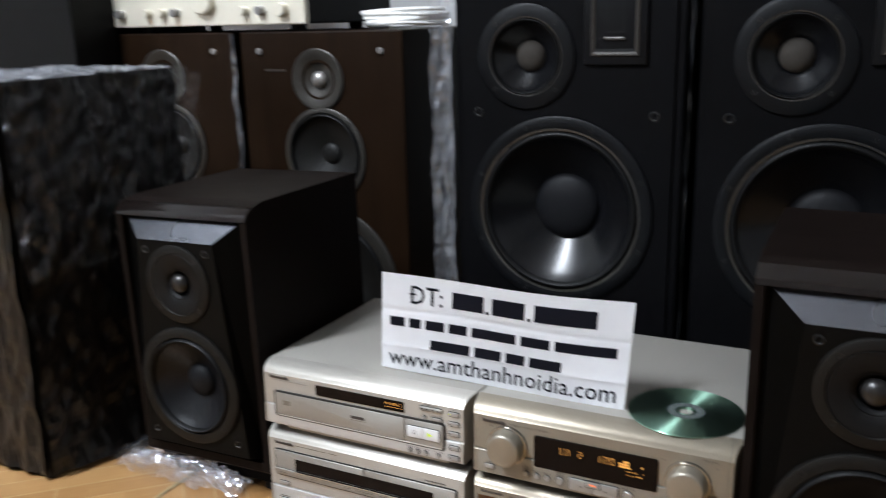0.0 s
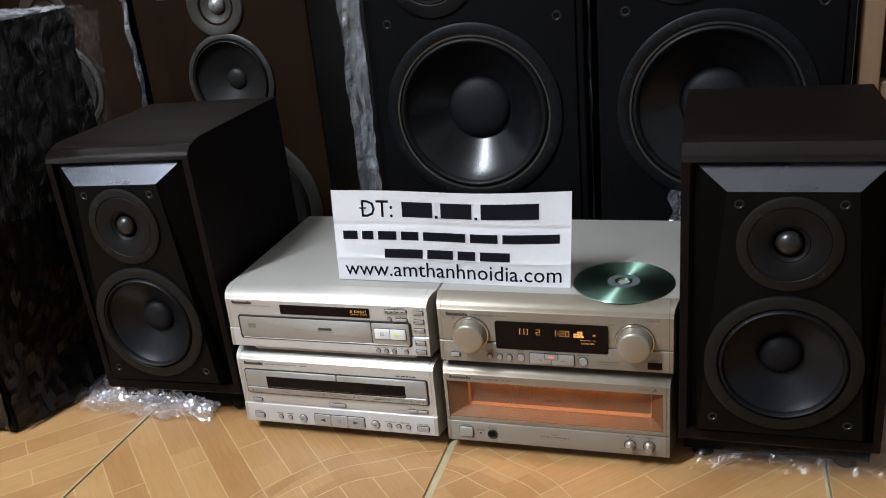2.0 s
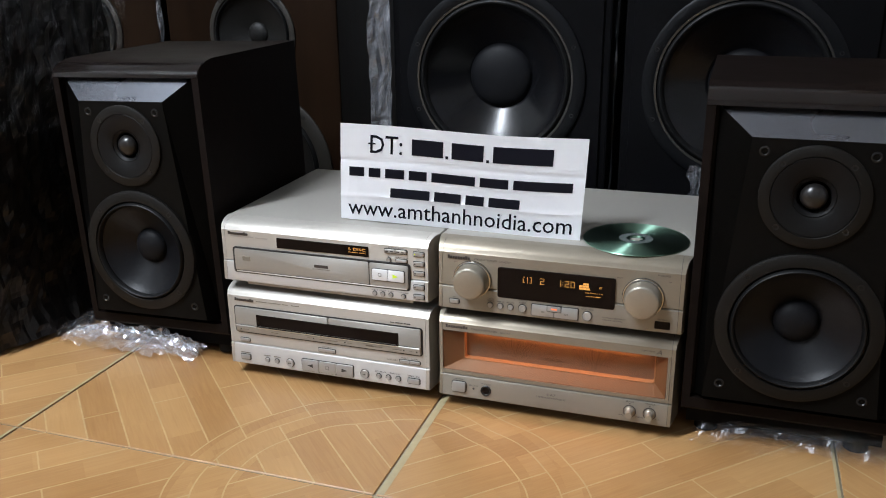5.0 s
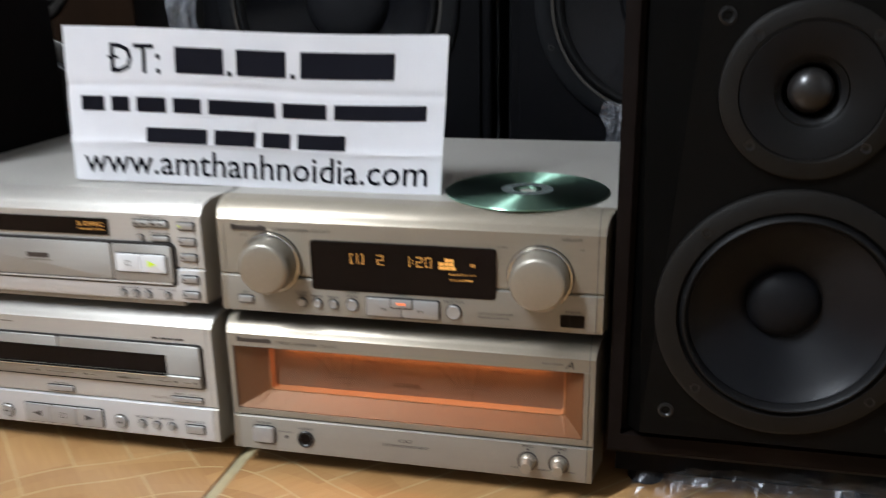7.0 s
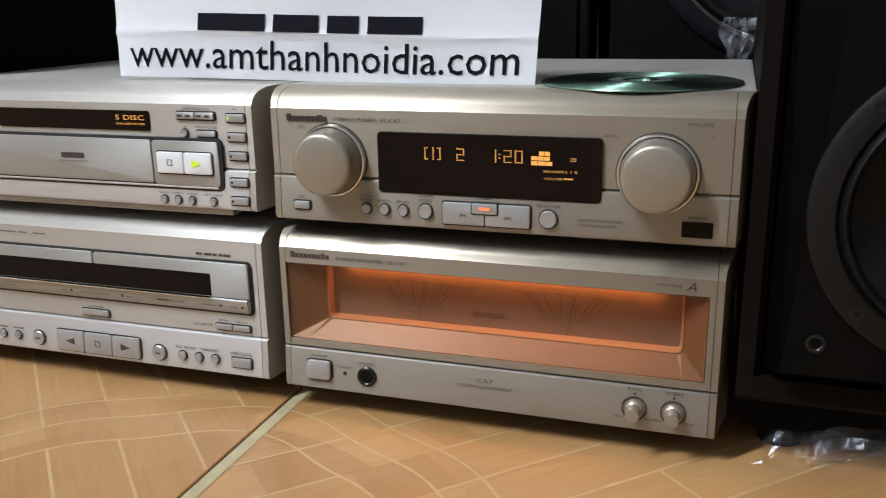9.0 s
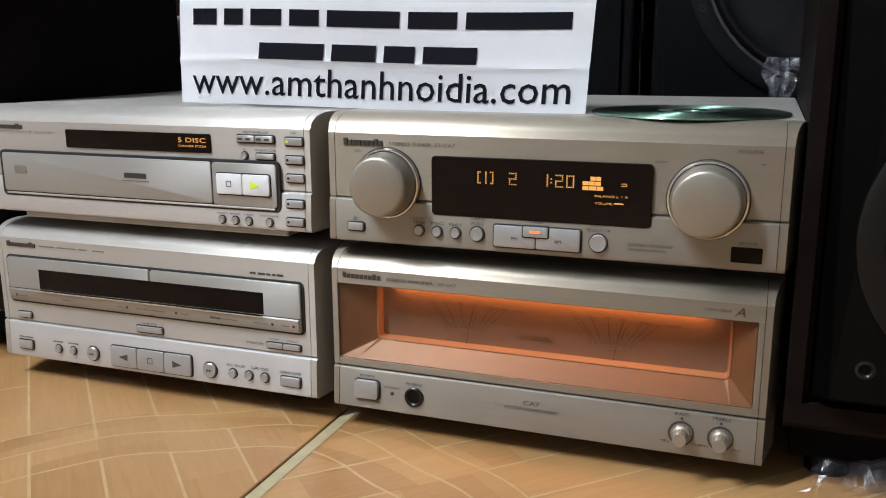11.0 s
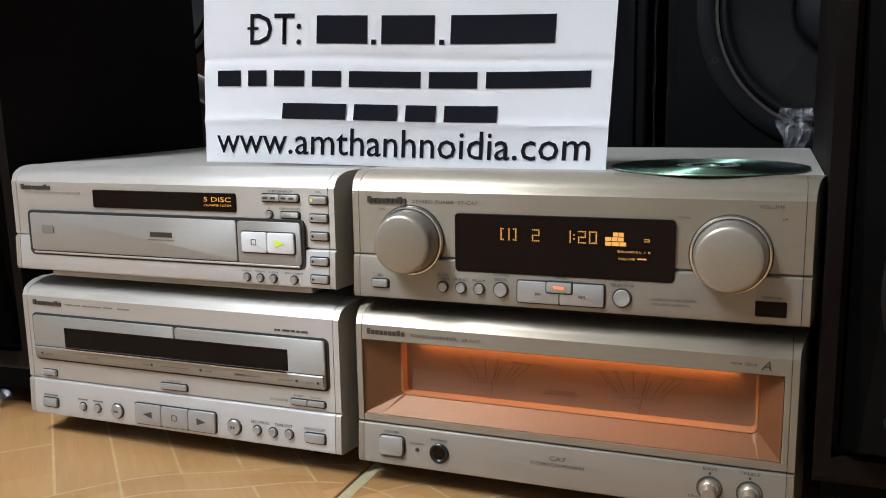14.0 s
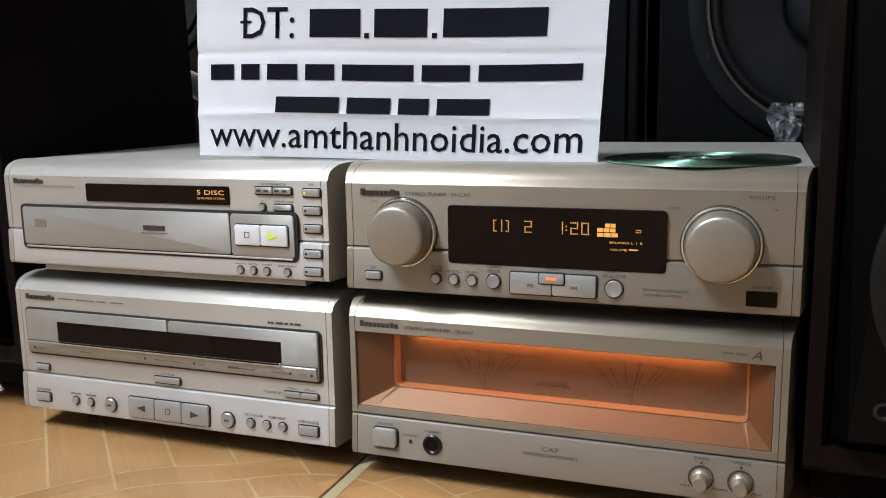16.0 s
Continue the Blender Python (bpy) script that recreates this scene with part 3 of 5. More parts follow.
def cd_changer():
    x0, x1 = -0.2850, -0.0100
    t = chassis("cd_changer", x0, x1, 0.141, 0.219, "champagne silver compact disc changer with tray and small display")
    feet(t, x0, x1, 0.141, 0.1305)
    panel_front(t, x0, x1, 0.141, 0.1675, 0.2095, 0.219)
    badge(t, -0.2755, -0.2475, 0.2025, 0.2065)
    for span in [(-0.272, -0.240), (-0.237, -0.220)]:
        part("faint_lettering", bars([span], -0.0002, 0.2000, 0.0014), PANEL, t)
    d = part("display_window", rbox(-0.2075, -0.0850, -0.0010, 0.002, 0.1905, 0.2035, 0.0012, 0.0004), DARK, t, "smoked black display window")
    part("lit_lettering", letters("5 DISC", -0.0885, -0.0013, 0.1975, 0.0032, 0.022, "RIGHT"), AMBER, d, "glowing amber lettering")
    part("lit_lettering", letters("CHANGER SYSTEM", -0.0885, -0.0013, 0.1943, 0.0014, 0.022, "RIGHT"), AMBER, d, "glowing amber lettering")
    # tray over a dark gap-shade plate, and the control block at its end
    part("tray_gap_shade", rbox(-0.2698, -0.0321, -0.0022, 0.002, 0.1532, 0.1872, 0.0038, 0.0002), GAP_DOT_BLACK, t)
    part("tray_rim", box(-0.2660, -0.0360, -0.0030, 0.002, 0.1545, 0.1560, 0.0005), SILVER, t)
    tr = part("tray", rbox(-0.2672, -0.0845, -0.0030, 0.002, 0.1568, 0.1852, 0.0020, 0.0005), PANEL, t, "flat disc tray front", smooth=True)
    part("tray_mark", bars([(-0.1565, -0.1380)], -0.0032, 0.1712, 0.0036), LOGO, tr)
    part("tray_mark", bars([(-0.1590, -0.1355)], -0.0032, 0.1690, 0.0006), FAINT, tr)
    part("disc_mark", rbox(-0.2560, -0.2450, -0.0033, -0.0028, 0.1700, 0.1760, 0.0012, 0.0001), FAINT, tr)
    cb = part("control_block", rbox(-0.0837, -0.0342, -0.0031, 0.002, 0.1562, 0.1852, 0.0024, 0.0005), PANEL, t, smooth=True)
    part("control_gap_shade", rbox(-0.0806, -0.0380, -0.0034, 0.0, 0.1632, 0.1788, 0.0022, 0.0001), GAP_DOT_BLACK, cb)
    st = part("stop_button", rbox(-0.0798, -0.0598, -0.0048, 0.0, 0.1641, 0.1780, 0.0014, 0.0007), KEY, cb, smooth=True)
    pl = part("play_button", rbox(-0.0594, -0.0389, -0.0048, 0.0, 0.1641, 0.1780, 0.0014, 0.0007), KEY, cb, smooth=True)
    sx, sz = -0.0698, 0.1712
    part("stop_symbol", join(*[box(sx + p, sx + q, -0.0050, -0.0046, sz + u, sz + v) for p, q, u, v in
                               ((-0.002, 0.002, 0.0016, 0.0020), (-0.002, 0.002, -0.0020, -0.0016), (-0.002, -0.0016, -0.0020, 0.0020), (0.0016, 0.002, -0.0020, 0.0020))]), PRINT, st)
    tri = bmesh.new()
    tri.faces.new([tri.verts.new(p) for p in ((-0.0532, -0.0051, 0.1685), (-0.0460, -0.0051, 0.1711), (-0.0532, -0.0051, 0.1737))])
    part("play_symbol", tri, GREEN, pl, "lit yellow-green play arrow")
    for a, b in ((-0.0640, -0.0502), (-0.0498, -0.0362)):
        button(t, a, b, 0.1992, 0.2035, depth=0.0022, material=PANEL)
    for span in [(-0.0625, -0.0590), (-0.0565, -0.0530), (-0.0485, -0.0450), (-0.0425, -0.0390)]:
        part("skip_symbols", bars([span], -0.0023, 0.2006, 0.0014), PRINT, t)
    round_button(t, -0.0590, 0.1900, 0.0023)
    button(t, -0.0500, -0.0362, 0.1882, 0.1918, material=PANEL)
    words(t, "SKIP/SEARCH", -0.0500, 0.2050, 0.0015, width=0.019)
    words(t, "OPEN/CLOSE", -0.0430, 0.1934, 0.0014, width=0.016)
    words(t, "II", -0.0590, 0.1934, 0.0016)
    words(t, "DISC", -0.0215, 0.2053, 0.0014)
    for i, (z, y) in enumerate(((0.2005, 0), (0.1885, 0), (0.1765, 0), (0.1598, -0.0025), (0.1478, -0.0046))):
        bt = button(t, -0.0278, -0.0150, z - 0.0024, z + 0.0024, y=y)
        yd = y and SLOPE[t.name][1] + SLOPE[t.name][2] * (z - SLOPE[t.name][0])
        part("button_dot", lathe(-0.0258, yd - 0.0021, z, [(0.0009, 0), (0, 0.0002)], 12), GREEN if i == 0 else GAP_DOT_BLACK, bt, "lit green lamp" if i == 0 else "")
    for x, w in ((-0.0780, "RANDOM"), (-0.0675, "REPEAT"), (-0.0570, "A.EDIT"), (-0.0410, "DISC CHECK")):
        round_button(t, x, 0.1462, 0.0024, y=-0.0048)
        words(t, w, x, 0.1500, 0.0012, y=-0.0048, width=0.008 if w != "DISC CHECK" else 0.014, lean=-0.2)
    part("underside_tab", box(-0.255, -0.030, 0.002, 0.03, 0.1365, 0.1412, 0.001), PANEL, t)


def knob(t, x, z, r, label):
    face = [(r * (0.95 - 0.95 * (i / 8) ** 1.4), 0.0178 + 0.0016 * math.sin(i / 8 * math.pi / 2)) for i in range(9)]
    k = part("knob", lathe(x, 0.0, z, [(r * 1.10, 0.0), (r * 1.085, 0.008), (r * 1.06, 0.0130), (r * 1.03, 0.0158), (r * 0.99, 0.0172)] + face, 64), KNOB, t, label, smooth=True)
    part("knob_ring", lathe(x, 0.0, z, [(r * 1.22, -0.001), (r * 1.22, 0.0015), (r * 1.185, 0.0032), (r * 1.135, 0.0034), (r * 1.115, 0.0012), (r * 1.05, 0.0008)], 64), CHROME, k, "polished ring", smooth=True)
    part("knob_shadow_gap", lathe(x, 0.0, z, [(r * 1.245, -0.001), (r * 1.245, 0.0006), (r * 1.2, 0.0006)], 64), GAP_DOT_BLACK, k)


DOTS = {
    "[": ["11", "10", "10", "10", "10", "10", "11"], "]": ["11", "01", "01", "01", "01", "01", "11"],
    "1": ["1", "1", "1", "1", "1", "1", "1"], ":": ["0", "0", "1", "0", "1", "0", "0"],
    "2": ["1111", "0001", "0001", "1111", "1000", "1000", "1111"], "0": ["1111", "1001", "1001", "1001", "1001", "1001", "1111"],
}


def dot_glyph(ch, x, y, z, pitch):
    pz = pitch * 0.86
    return join(*[box(x + i * pitch, x + (i + 0.58) * pitch, y - 0.0002, y, z + (6 - j) * pz, z + (6.62 - j) * pz)
                  for j, row in enumerate(DOTS[ch]) for i, c in enumerate(row) if c == "1"])


def tuner():
    x0, x1 = 0.0035, 0.2800
    t = chassis("stereo_tuner", x0, x1, 0.138, 0.219, "champagne silver stereo tuner with two large knobs and amber display")
    feet(t, x0, x1, 0.138, 0.1292)
    panel_front(t, x0, x1, 0.138, 0.1660, 0.2085, 0.219, TUNER_STRIP, SHADED_SILVER)
    badge(t, 0.0145, 0.0415, 0.2000, 0.2042)
    words(t, "STEREO TUNER  ST-CA7", 0.0455, 0.2004, 0.0022, width=0.0435, align="LEFT")
    words(t, "JOG", 0.0240, 0.1955, 0.0017)
    knob(t, 0.0440, 0.1765, 0.0183, "large satin jog knob")
    knob(t, 0.2374, 0.1765, 0.0183, "large satin volume knob")
    words(t, "VOLUME", 0.2580, 0.2030, 0.0020, width=0.0135)
    words(t, "UP", 0.2650, 0.1965, 0.0015)
    words(t, "DOWN", 0.2115, 0.1960, 0.0014)
    d = part("display_window", rbox(0.0742, 0.2075, -0.0019, 0.002, 0.1586, 0.1952, 0.0026, 0.0005), DARK, t, "smoked black display window")
    y, z, p = -0.0021, 0.1797, 0.00128
    for ch, x in (("[", 0.1040), ("1", 0.1090), ("]", 0.1120), ("2", 0.1237), ("1", 0.1466), (":", 0.1489), ("2", 0.1517), ("0", 0.1582)):
        part("lit_character", dot_glyph(ch, x, y, z, p), AMBER, d, "amber dot-matrix character")
    blocks = [box(p, q - 0.0003, y - 0.0002, y, 0.1790 + 0.0028 * j, 0.1813 + 0.0028 * j)
              for j, row in enumerate((((0.1677, 0.1715), (0.1715, 0.1760), (0.1760, 0.1800)), ((0.1677, 0.1715), (0.1715, 0.1750), (0.1750, 0.1786)), ((0.1722, 0.1755), (0.1755, 0.1786)))) for p, q in row]
    part("lit_indicator", join(*blocks), AMBER, d, "stepped amber blocks")
    words(d, "BALANCE L  I  R", 0.1940, 0.1752, 0.0013, y=y + 0.0002, width=0.019, align="RIGHT", material=AMBER)
    words(d, "VOLUME", 0.1852, 0.1710, 0.0013, y=y + 0.0002, width=0.010, align="RIGHT", material=AMBER)
    part("lit_bar", bars([(0.1862, 0.1915)], y, 0.1715, 0.0007), AMBER, d)
    part("lit_bar", bars([(0.1898, 0.1930)], y, 0.1820, 0.0003), AMBER, d)
    part("lit_bar", bars([(0.1898, 0.1930)], y, 0.1833, 0.0003), AMBER, d)
    part("lit_bar", bars([(0.1927, 0.1930)], y, 0.1820, 0.0016), AMBER, d)
    button(t, 0.0172, 0.0280, 0.1458, 0.1505, y=SY - 0.0006)
    words(t, "SET", 0.0226, 0.1522, 0.0018, y=-0.0028, lean=-0.2)
    for x, w in ((0.0660, "CLOCK/|TIMER"), (0.0780, "REC"), (0.0900, "PLAY")):
        round_button(t, x, 0.1482, 0.0030, y=SY)
        for k, s in enumerate(w.split("|")[::-1]):
            words(t, s, x, 0.1526 + 0.0024 * k, 0.0016, y=-0.0030 + 0.0005 * k, width=0.0085, lean=-0.2)
    round_button(t, 0.1040, 0.1485, 0.0042, y=SY)
    for k, s in enumerate(("MODE", "TUNING")):
        words(t, s, 0.1040, 0.1540 + 0.0028 * k, 0.0018, y=-0.0026 + 0.0006 * k, width=0.008 + 0.002 * k, lean=-0.2)
    part("selector_gap_shade", slant(rbox(0.1140, 0.1684, -0.0005, 0.002, 0.1412, 0.1559, 0.0018, 0.0001), t), GAP_DOT_BLACK, t)
    for a, b, w in ((0.1149, 0.1407, "FM"), (0.1411, 0.1675, "AM")):
        bt = part("band_button", slant(rbox(a, b, -0.0022, 0.002, 0.1421, 0.1551, 0.0012, 0.0006), t), BUTTON, t, smooth=True)
        SLOPE[bt.name] = (SLOPE[t.name][0], SLOPE[t.name][1] - 0.0022, SLOPE[t.name][2])
        words(bt, w, (a + b) / 2, 0.1466, 0.0021, lean=-0.2)
    tb = part("tuner_button", slant(rbox(0.1332, 0.1485, -0.0034, 0.002, 0.1494, 0.1556, 0.0010, 0.0005), t), BUTTON, t, smooth=True)
    part("button_gap_shade", slant(rbox(0.1325, 0.1492, -0.0024, 0.002, 0.1486, 0.1562, 0.0014, 0.0001), t), GAP_DOT_BLACK, tb)
    part("button_lamp", slant(box(0.1376, 0.1441, -0.0037, -0.003, 0.1518, 0.1534), t), RED, tb, "small glowing red lamp")
    words(t, "TUNER", 0.1405, 0.1574, 0.0016, y=-0.0022, width=0.0085, lean=-0.2)
    round_button(t, 0.1780, 0.1482, 0.0050, y=SY)
    for k, s in enumerate(("SELECTOR", "INPUT")):
        words(t, s, 0.1780, 0.1548 + 0.0028 * k, 0.0018, y=-0.0024 + 0.0006 * k, width=0.0140 - 0.005 * k, lean=-0.2)
    for k, s in enumerate(("VOLUME CONTROL", "DIGITALLY ENCODED")):
        words(t, s, 0.1950, 0.1452 + 0.0028 * k, 0.0015, y=-0.0046 + 0.0006 * k, width=0.022 + 0.003 * k, align="LEFT", lean=-0.2)
    part("remote_sensor", slant(rbox(0.2515, 0.2680, -0.0006, 0.002, 0.1428, 0.1515, 0.0008, 0.0002), t), DARK, t, "black remote sensor window")
    words(t, "SENSOR", 0.2600, 0.1530, 0.0015, y=-0.0030, width=0.0105, lean=-0.2)


def cassette_deck():
    x0, x1 = -0.2855, -0.0105
    t = chassis("cassette_deck", x0, x1, 0.0245, 0.1295, "champagne silver double cassette deck with wide door and key row")
    feet(t, x0, x1, 0.0245, FLOOR)
    panel_front(t, x0, x1, 0.0245, 0.0535, 0.1210, 0.1295)
    badge(t, -0.2750, -0.2475, 0.1130, 0.1170)
    for span in [(-0.2440, -0.2290), (-0.2270, -0.2090), (-0.2070, -0.1990), (-0.1940, -0.1830)]:
        part("faint_lettering", bars([span], -0.0001, 0.1142, 0.0010), FAINT, t)
    for span in [(-0.0600, -0.0580), (-0.0574, -0.0555), (-0.0535, -0.0480), (-0.0470, -0.0440), (-0.0425, -0.0400), (-0.0390, -0.0340)]:
        part("noise_mark", bars([span], -0.0002, 0.1090, 0.0014), PRINT, t)
    part("door_gap_shade", rbox(-0.2770, -0.0184, -0.0008, 0.002, 0.0691, 0.1066, 0.0040, 0.0003), GAP_DOT_BLACK, t)
    for a, b in ((-0.2750, -0.1433), (-0.1425, -0.0204)):
        part("cassette_door", rbox(a, b, -0.0026, 0.002, 0.0708, 0.1050, 0.0022, 0.0007), PANEL, t, "satin cassette door", smooth=True)
    part("cassette_window", box(-0.2445, -0.0490, -0.0029, 0.0, 0.0815, 0.0970, 0.0002), DARK, t, "long smoked cassette window")
    part("door_flap", prism([(0.0, 0.0806), (-0.0036, 0.0806), (-0.0046, 0.0800), (-0.0044, 0.0790), (-0.0030, 0.0718), (-0.0024, 0.0712), (0.0, 0.0712)], -0.2738, -0.0216), PANEL, t, "bright lower door flap", smooth=True)
    # added chrome strip draws the bright shine on the flap's top edge
    part("flap_edge_shine", box(-0.2445, -0.0490, -0.0062, -0.0028, 0.0803, 0.0813, 0.0003), CHROME, t, "chrome strip added as the shine along the flap's top edge")
    part("door_line", box(-0.2748, -0.0206, -0.0029, 0.0, 0.0806, 0.0811), GAP_DOT_BLACK, t)
    for a, b in [(-0.2640, -0.2560), (-0.2230, -0.2130), (-0.1720, -0.1660), (-0.1550, -0.1300), (-0.1170, -0.1110), (-0.0920, -0.0700), (-0.0570, -0.0450), (-0.0350, -0.0290)]:
        part("door_lettering", bars([(a, b)], -0.0039, 0.0752, 0.0007), FAINT, t)
    part("door_marking", bars([(-0.0920, -0.0830)], -0.0039, 0.0748, 0.0018), FAINT, t)
    for x in (-0.0420, -0.0255, -0.2670, -0.1635, -0.1205):
        part("index_dot", lathe(x, -0.0036, 0.0757, [(0.0011, -0.001), (0.0011, 0.0003), (0, 0.0004)], 14), LOGO, t)
    button(t, -0.2708, -0.2580, 0.0570, 0.0612)
    button(t, -0.1590, -0.1362, 0.0572, 0.0615)
    words(t, "TAPE SIDE", -0.1476, 0.0630, 0.0013, width=0.013)
    button(t, -0.0490, -0.0362, 0.0575, 0.0612)
    button(t, -0.0358, -0.0228, 0.0575, 0.0612)
    words(t, "COUNTER", -0.0518, 0.0585, 0.0017, width=0.0145, align="RIGHT")
    words(t, "RESET", -0.0426, 0.0630, 0.0014, width=0.008)
    words(t, "DISPLAY", -0.0293, 0.0630, 0.0014, width=0.009)
    yb = -0.0040
    button(t, -0.2715, -0.2580, 0.0322, 0.0385, y=yb)
    for span in [(-0.2715, -0.2580)]:
        part("faint_lettering", slant(bars([span], -0.0002, 0.0405, 0.0011), t), FAINT, t)
    for x, r in ((-0.2330, 0.0028), (-0.2190, 0.0028), (-0.2000, 0.0052), (-0.0960, 0.0054), (-0.0770, 0.0030), (-0.0640, 0.0030), (-0.0510, 0.0030)):
        round_button(t, x, 0.0352, r, y=yb)
    for span in [(-0.2380, -0.2285), (-0.2235, -0.2140), (-0.2030, -0.1970), (-0.0990, -0.0930)]:
        part("faint_lettering", slant(bars([span], -0.0002, 0.0402, 0.0010), t), FAINT, t)
    part("key_gap_shade", slant(rbox(-0.1838, -0.1106, -0.0005, 0.002, 0.0276, 0.0446, 0.0026, 0.0001), t), GAP_DOT_BLACK, t)
    for a, b, w in ((-0.1828, -0.1592, "<"), (-0.1588, -0.1352, "s"), (-0.1348, -0.1116, ">")):
        k = part("transport_key", slant(rbox(a, b, -0.0020, 0.002, 0.0285, 0.0438, 0.0015, 0.0006), t), BUTTON, t, smooth=True)
        c, z = (a + b) / 2, 0.0362
        bm = bmesh.new()
        if w == "s":
            bm.free()
            bm = join(box(c - 0.0022, c + 0.0022, -0.0022, -0.0019, z + 0.0018, z + 0.0022), box(c - 0.0022, c + 0.0022, -0.0022, -0.0019, z - 0.0022, z - 0.0018),
                      box(c - 0.0022, c - 0.0018, -0.0022, -0.0019, z - 0.0022, z + 0.0022), box(c + 0.0018, c + 0.0022, -0.0022, -0.0019, z - 0.0022, z + 0.0022))
        else:
            s = -1 if w == "<" else 1
            bm.faces.new([bm.verts.new((c + s * dx, -0.0022, z + dz)) for dx, dz in ((-0.004, -0.0026), (0.004, 0), (-0.004, 0.0026))])
        part("key_symbol", slant(bm, t), PRINT, k)
    for x in (-0.2000, -0.0960):
        arrows = bmesh.new()
        for dx in (-0.0022, 0.0):
            arrows.faces.new([arrows.verts.new((x + dx + a, -0.0022, 0.0352 + b)) for a, b in ((0, -0.0011), (0.0022, 0), (0, 0.0011))])
        part("button_symbol", slant(arrows, t), PRINT, t)
    words(t, "REC PAUSE", -0.0745, 0.0402, 0.0019, y=-0.0030, width=0.0150, lean=-0.2)
    words(t, "TAPE EDIT", -0.0555, 0.0402, 0.0019, y=-0.0030, width=0.0145, lean=-0.2)
    words(t, "OPEN/CLOSE", -0.0310, 0.0402, 0.0019, y=-0.0030, width=0.0165, lean=-0.2)
    button(t, -0.0380, -0.0230, 0.0318, 0.0382, y=yb)


def meter_scale(t, cx, y):
    """Fan of scale lines with rows of small figures, and the needle."""
    lines, marks = [], []
    for k, u in enumerate((-1.0, -0.90, -0.60, -0.20, 0.18, 0.30, 0.62, 0.80, 1.0)):
        top = Vector((cx + 0.001 + u * 0.0250, y, 0.0965 - 0.0015 * u * u))
        low = Vector((cx + u * 0.0140, y, 0.0850 - 0.0012 * u * u))
        if k == 5:
            top = top.lerp(low, 0.3)
        w = Vector((0.00030, 0, 0))
        bm = bmesh.new()
        bm.faces.new([bm.verts.new(p) for p in (low - w, low + w, top + w, top - w)])
        lines.append(bm)
        if k not in (1, 5):
            marks += [box(top.x - 0.0020 + i * 0.0013, top.x - 0.0011 + i * 0.0013, y - 0.0001, y, top.z + 0.0008, top.z + 0.0018) for i in range(3)]
    for i in range(17):
        u = i / 8 - 1
        a = Vector((cx + u * 0.0145, y, 0.0832 - 0.0012 * u * u))
        marks.append(box(a.x - 0.0002, a.x + 0.0002, y - 0.0001, y, a.z, a.z + (0.0024 if i % 2 else 0.0014)))
        if i % 2 == 0:
            marks.append(box(a.x - 0.0008, a.x + 0.0008, y - 0.0001, y, a.z - 0.0020, a.z - 0.0010))
    marks += [box(cx + 0.0320 + i * 0.0016, cx + 0.0331 + i * 0.0016, y - 0.0001, y, 0.0960, 0.0969) for i in range(5)]
    marks += [box(cx - 0.0030 + i * 0.0016, cx - 0.0019 + i * 0.0016, y - 0.0001, y, 0.0765, 0.0774) for i in range(3)]
    part("meter_scale", join(*lines, *marks), METER_PRINT, t, "fine printed power scale")
    nd = bmesh.new()
    nd.faces.new([nd.verts.new(p) for p in ((cx - 0.0002, y - 0.001, 0.0705), (cx + 0.0003, y - 0.001, 0.0705), (cx + 0.0046, y - 0.001, 0.0970), (cx + 0.0043, y - 0.001, 0.0970))])
    part("meter_needle", nd, METER_PRINT, t, "thin dark needle")


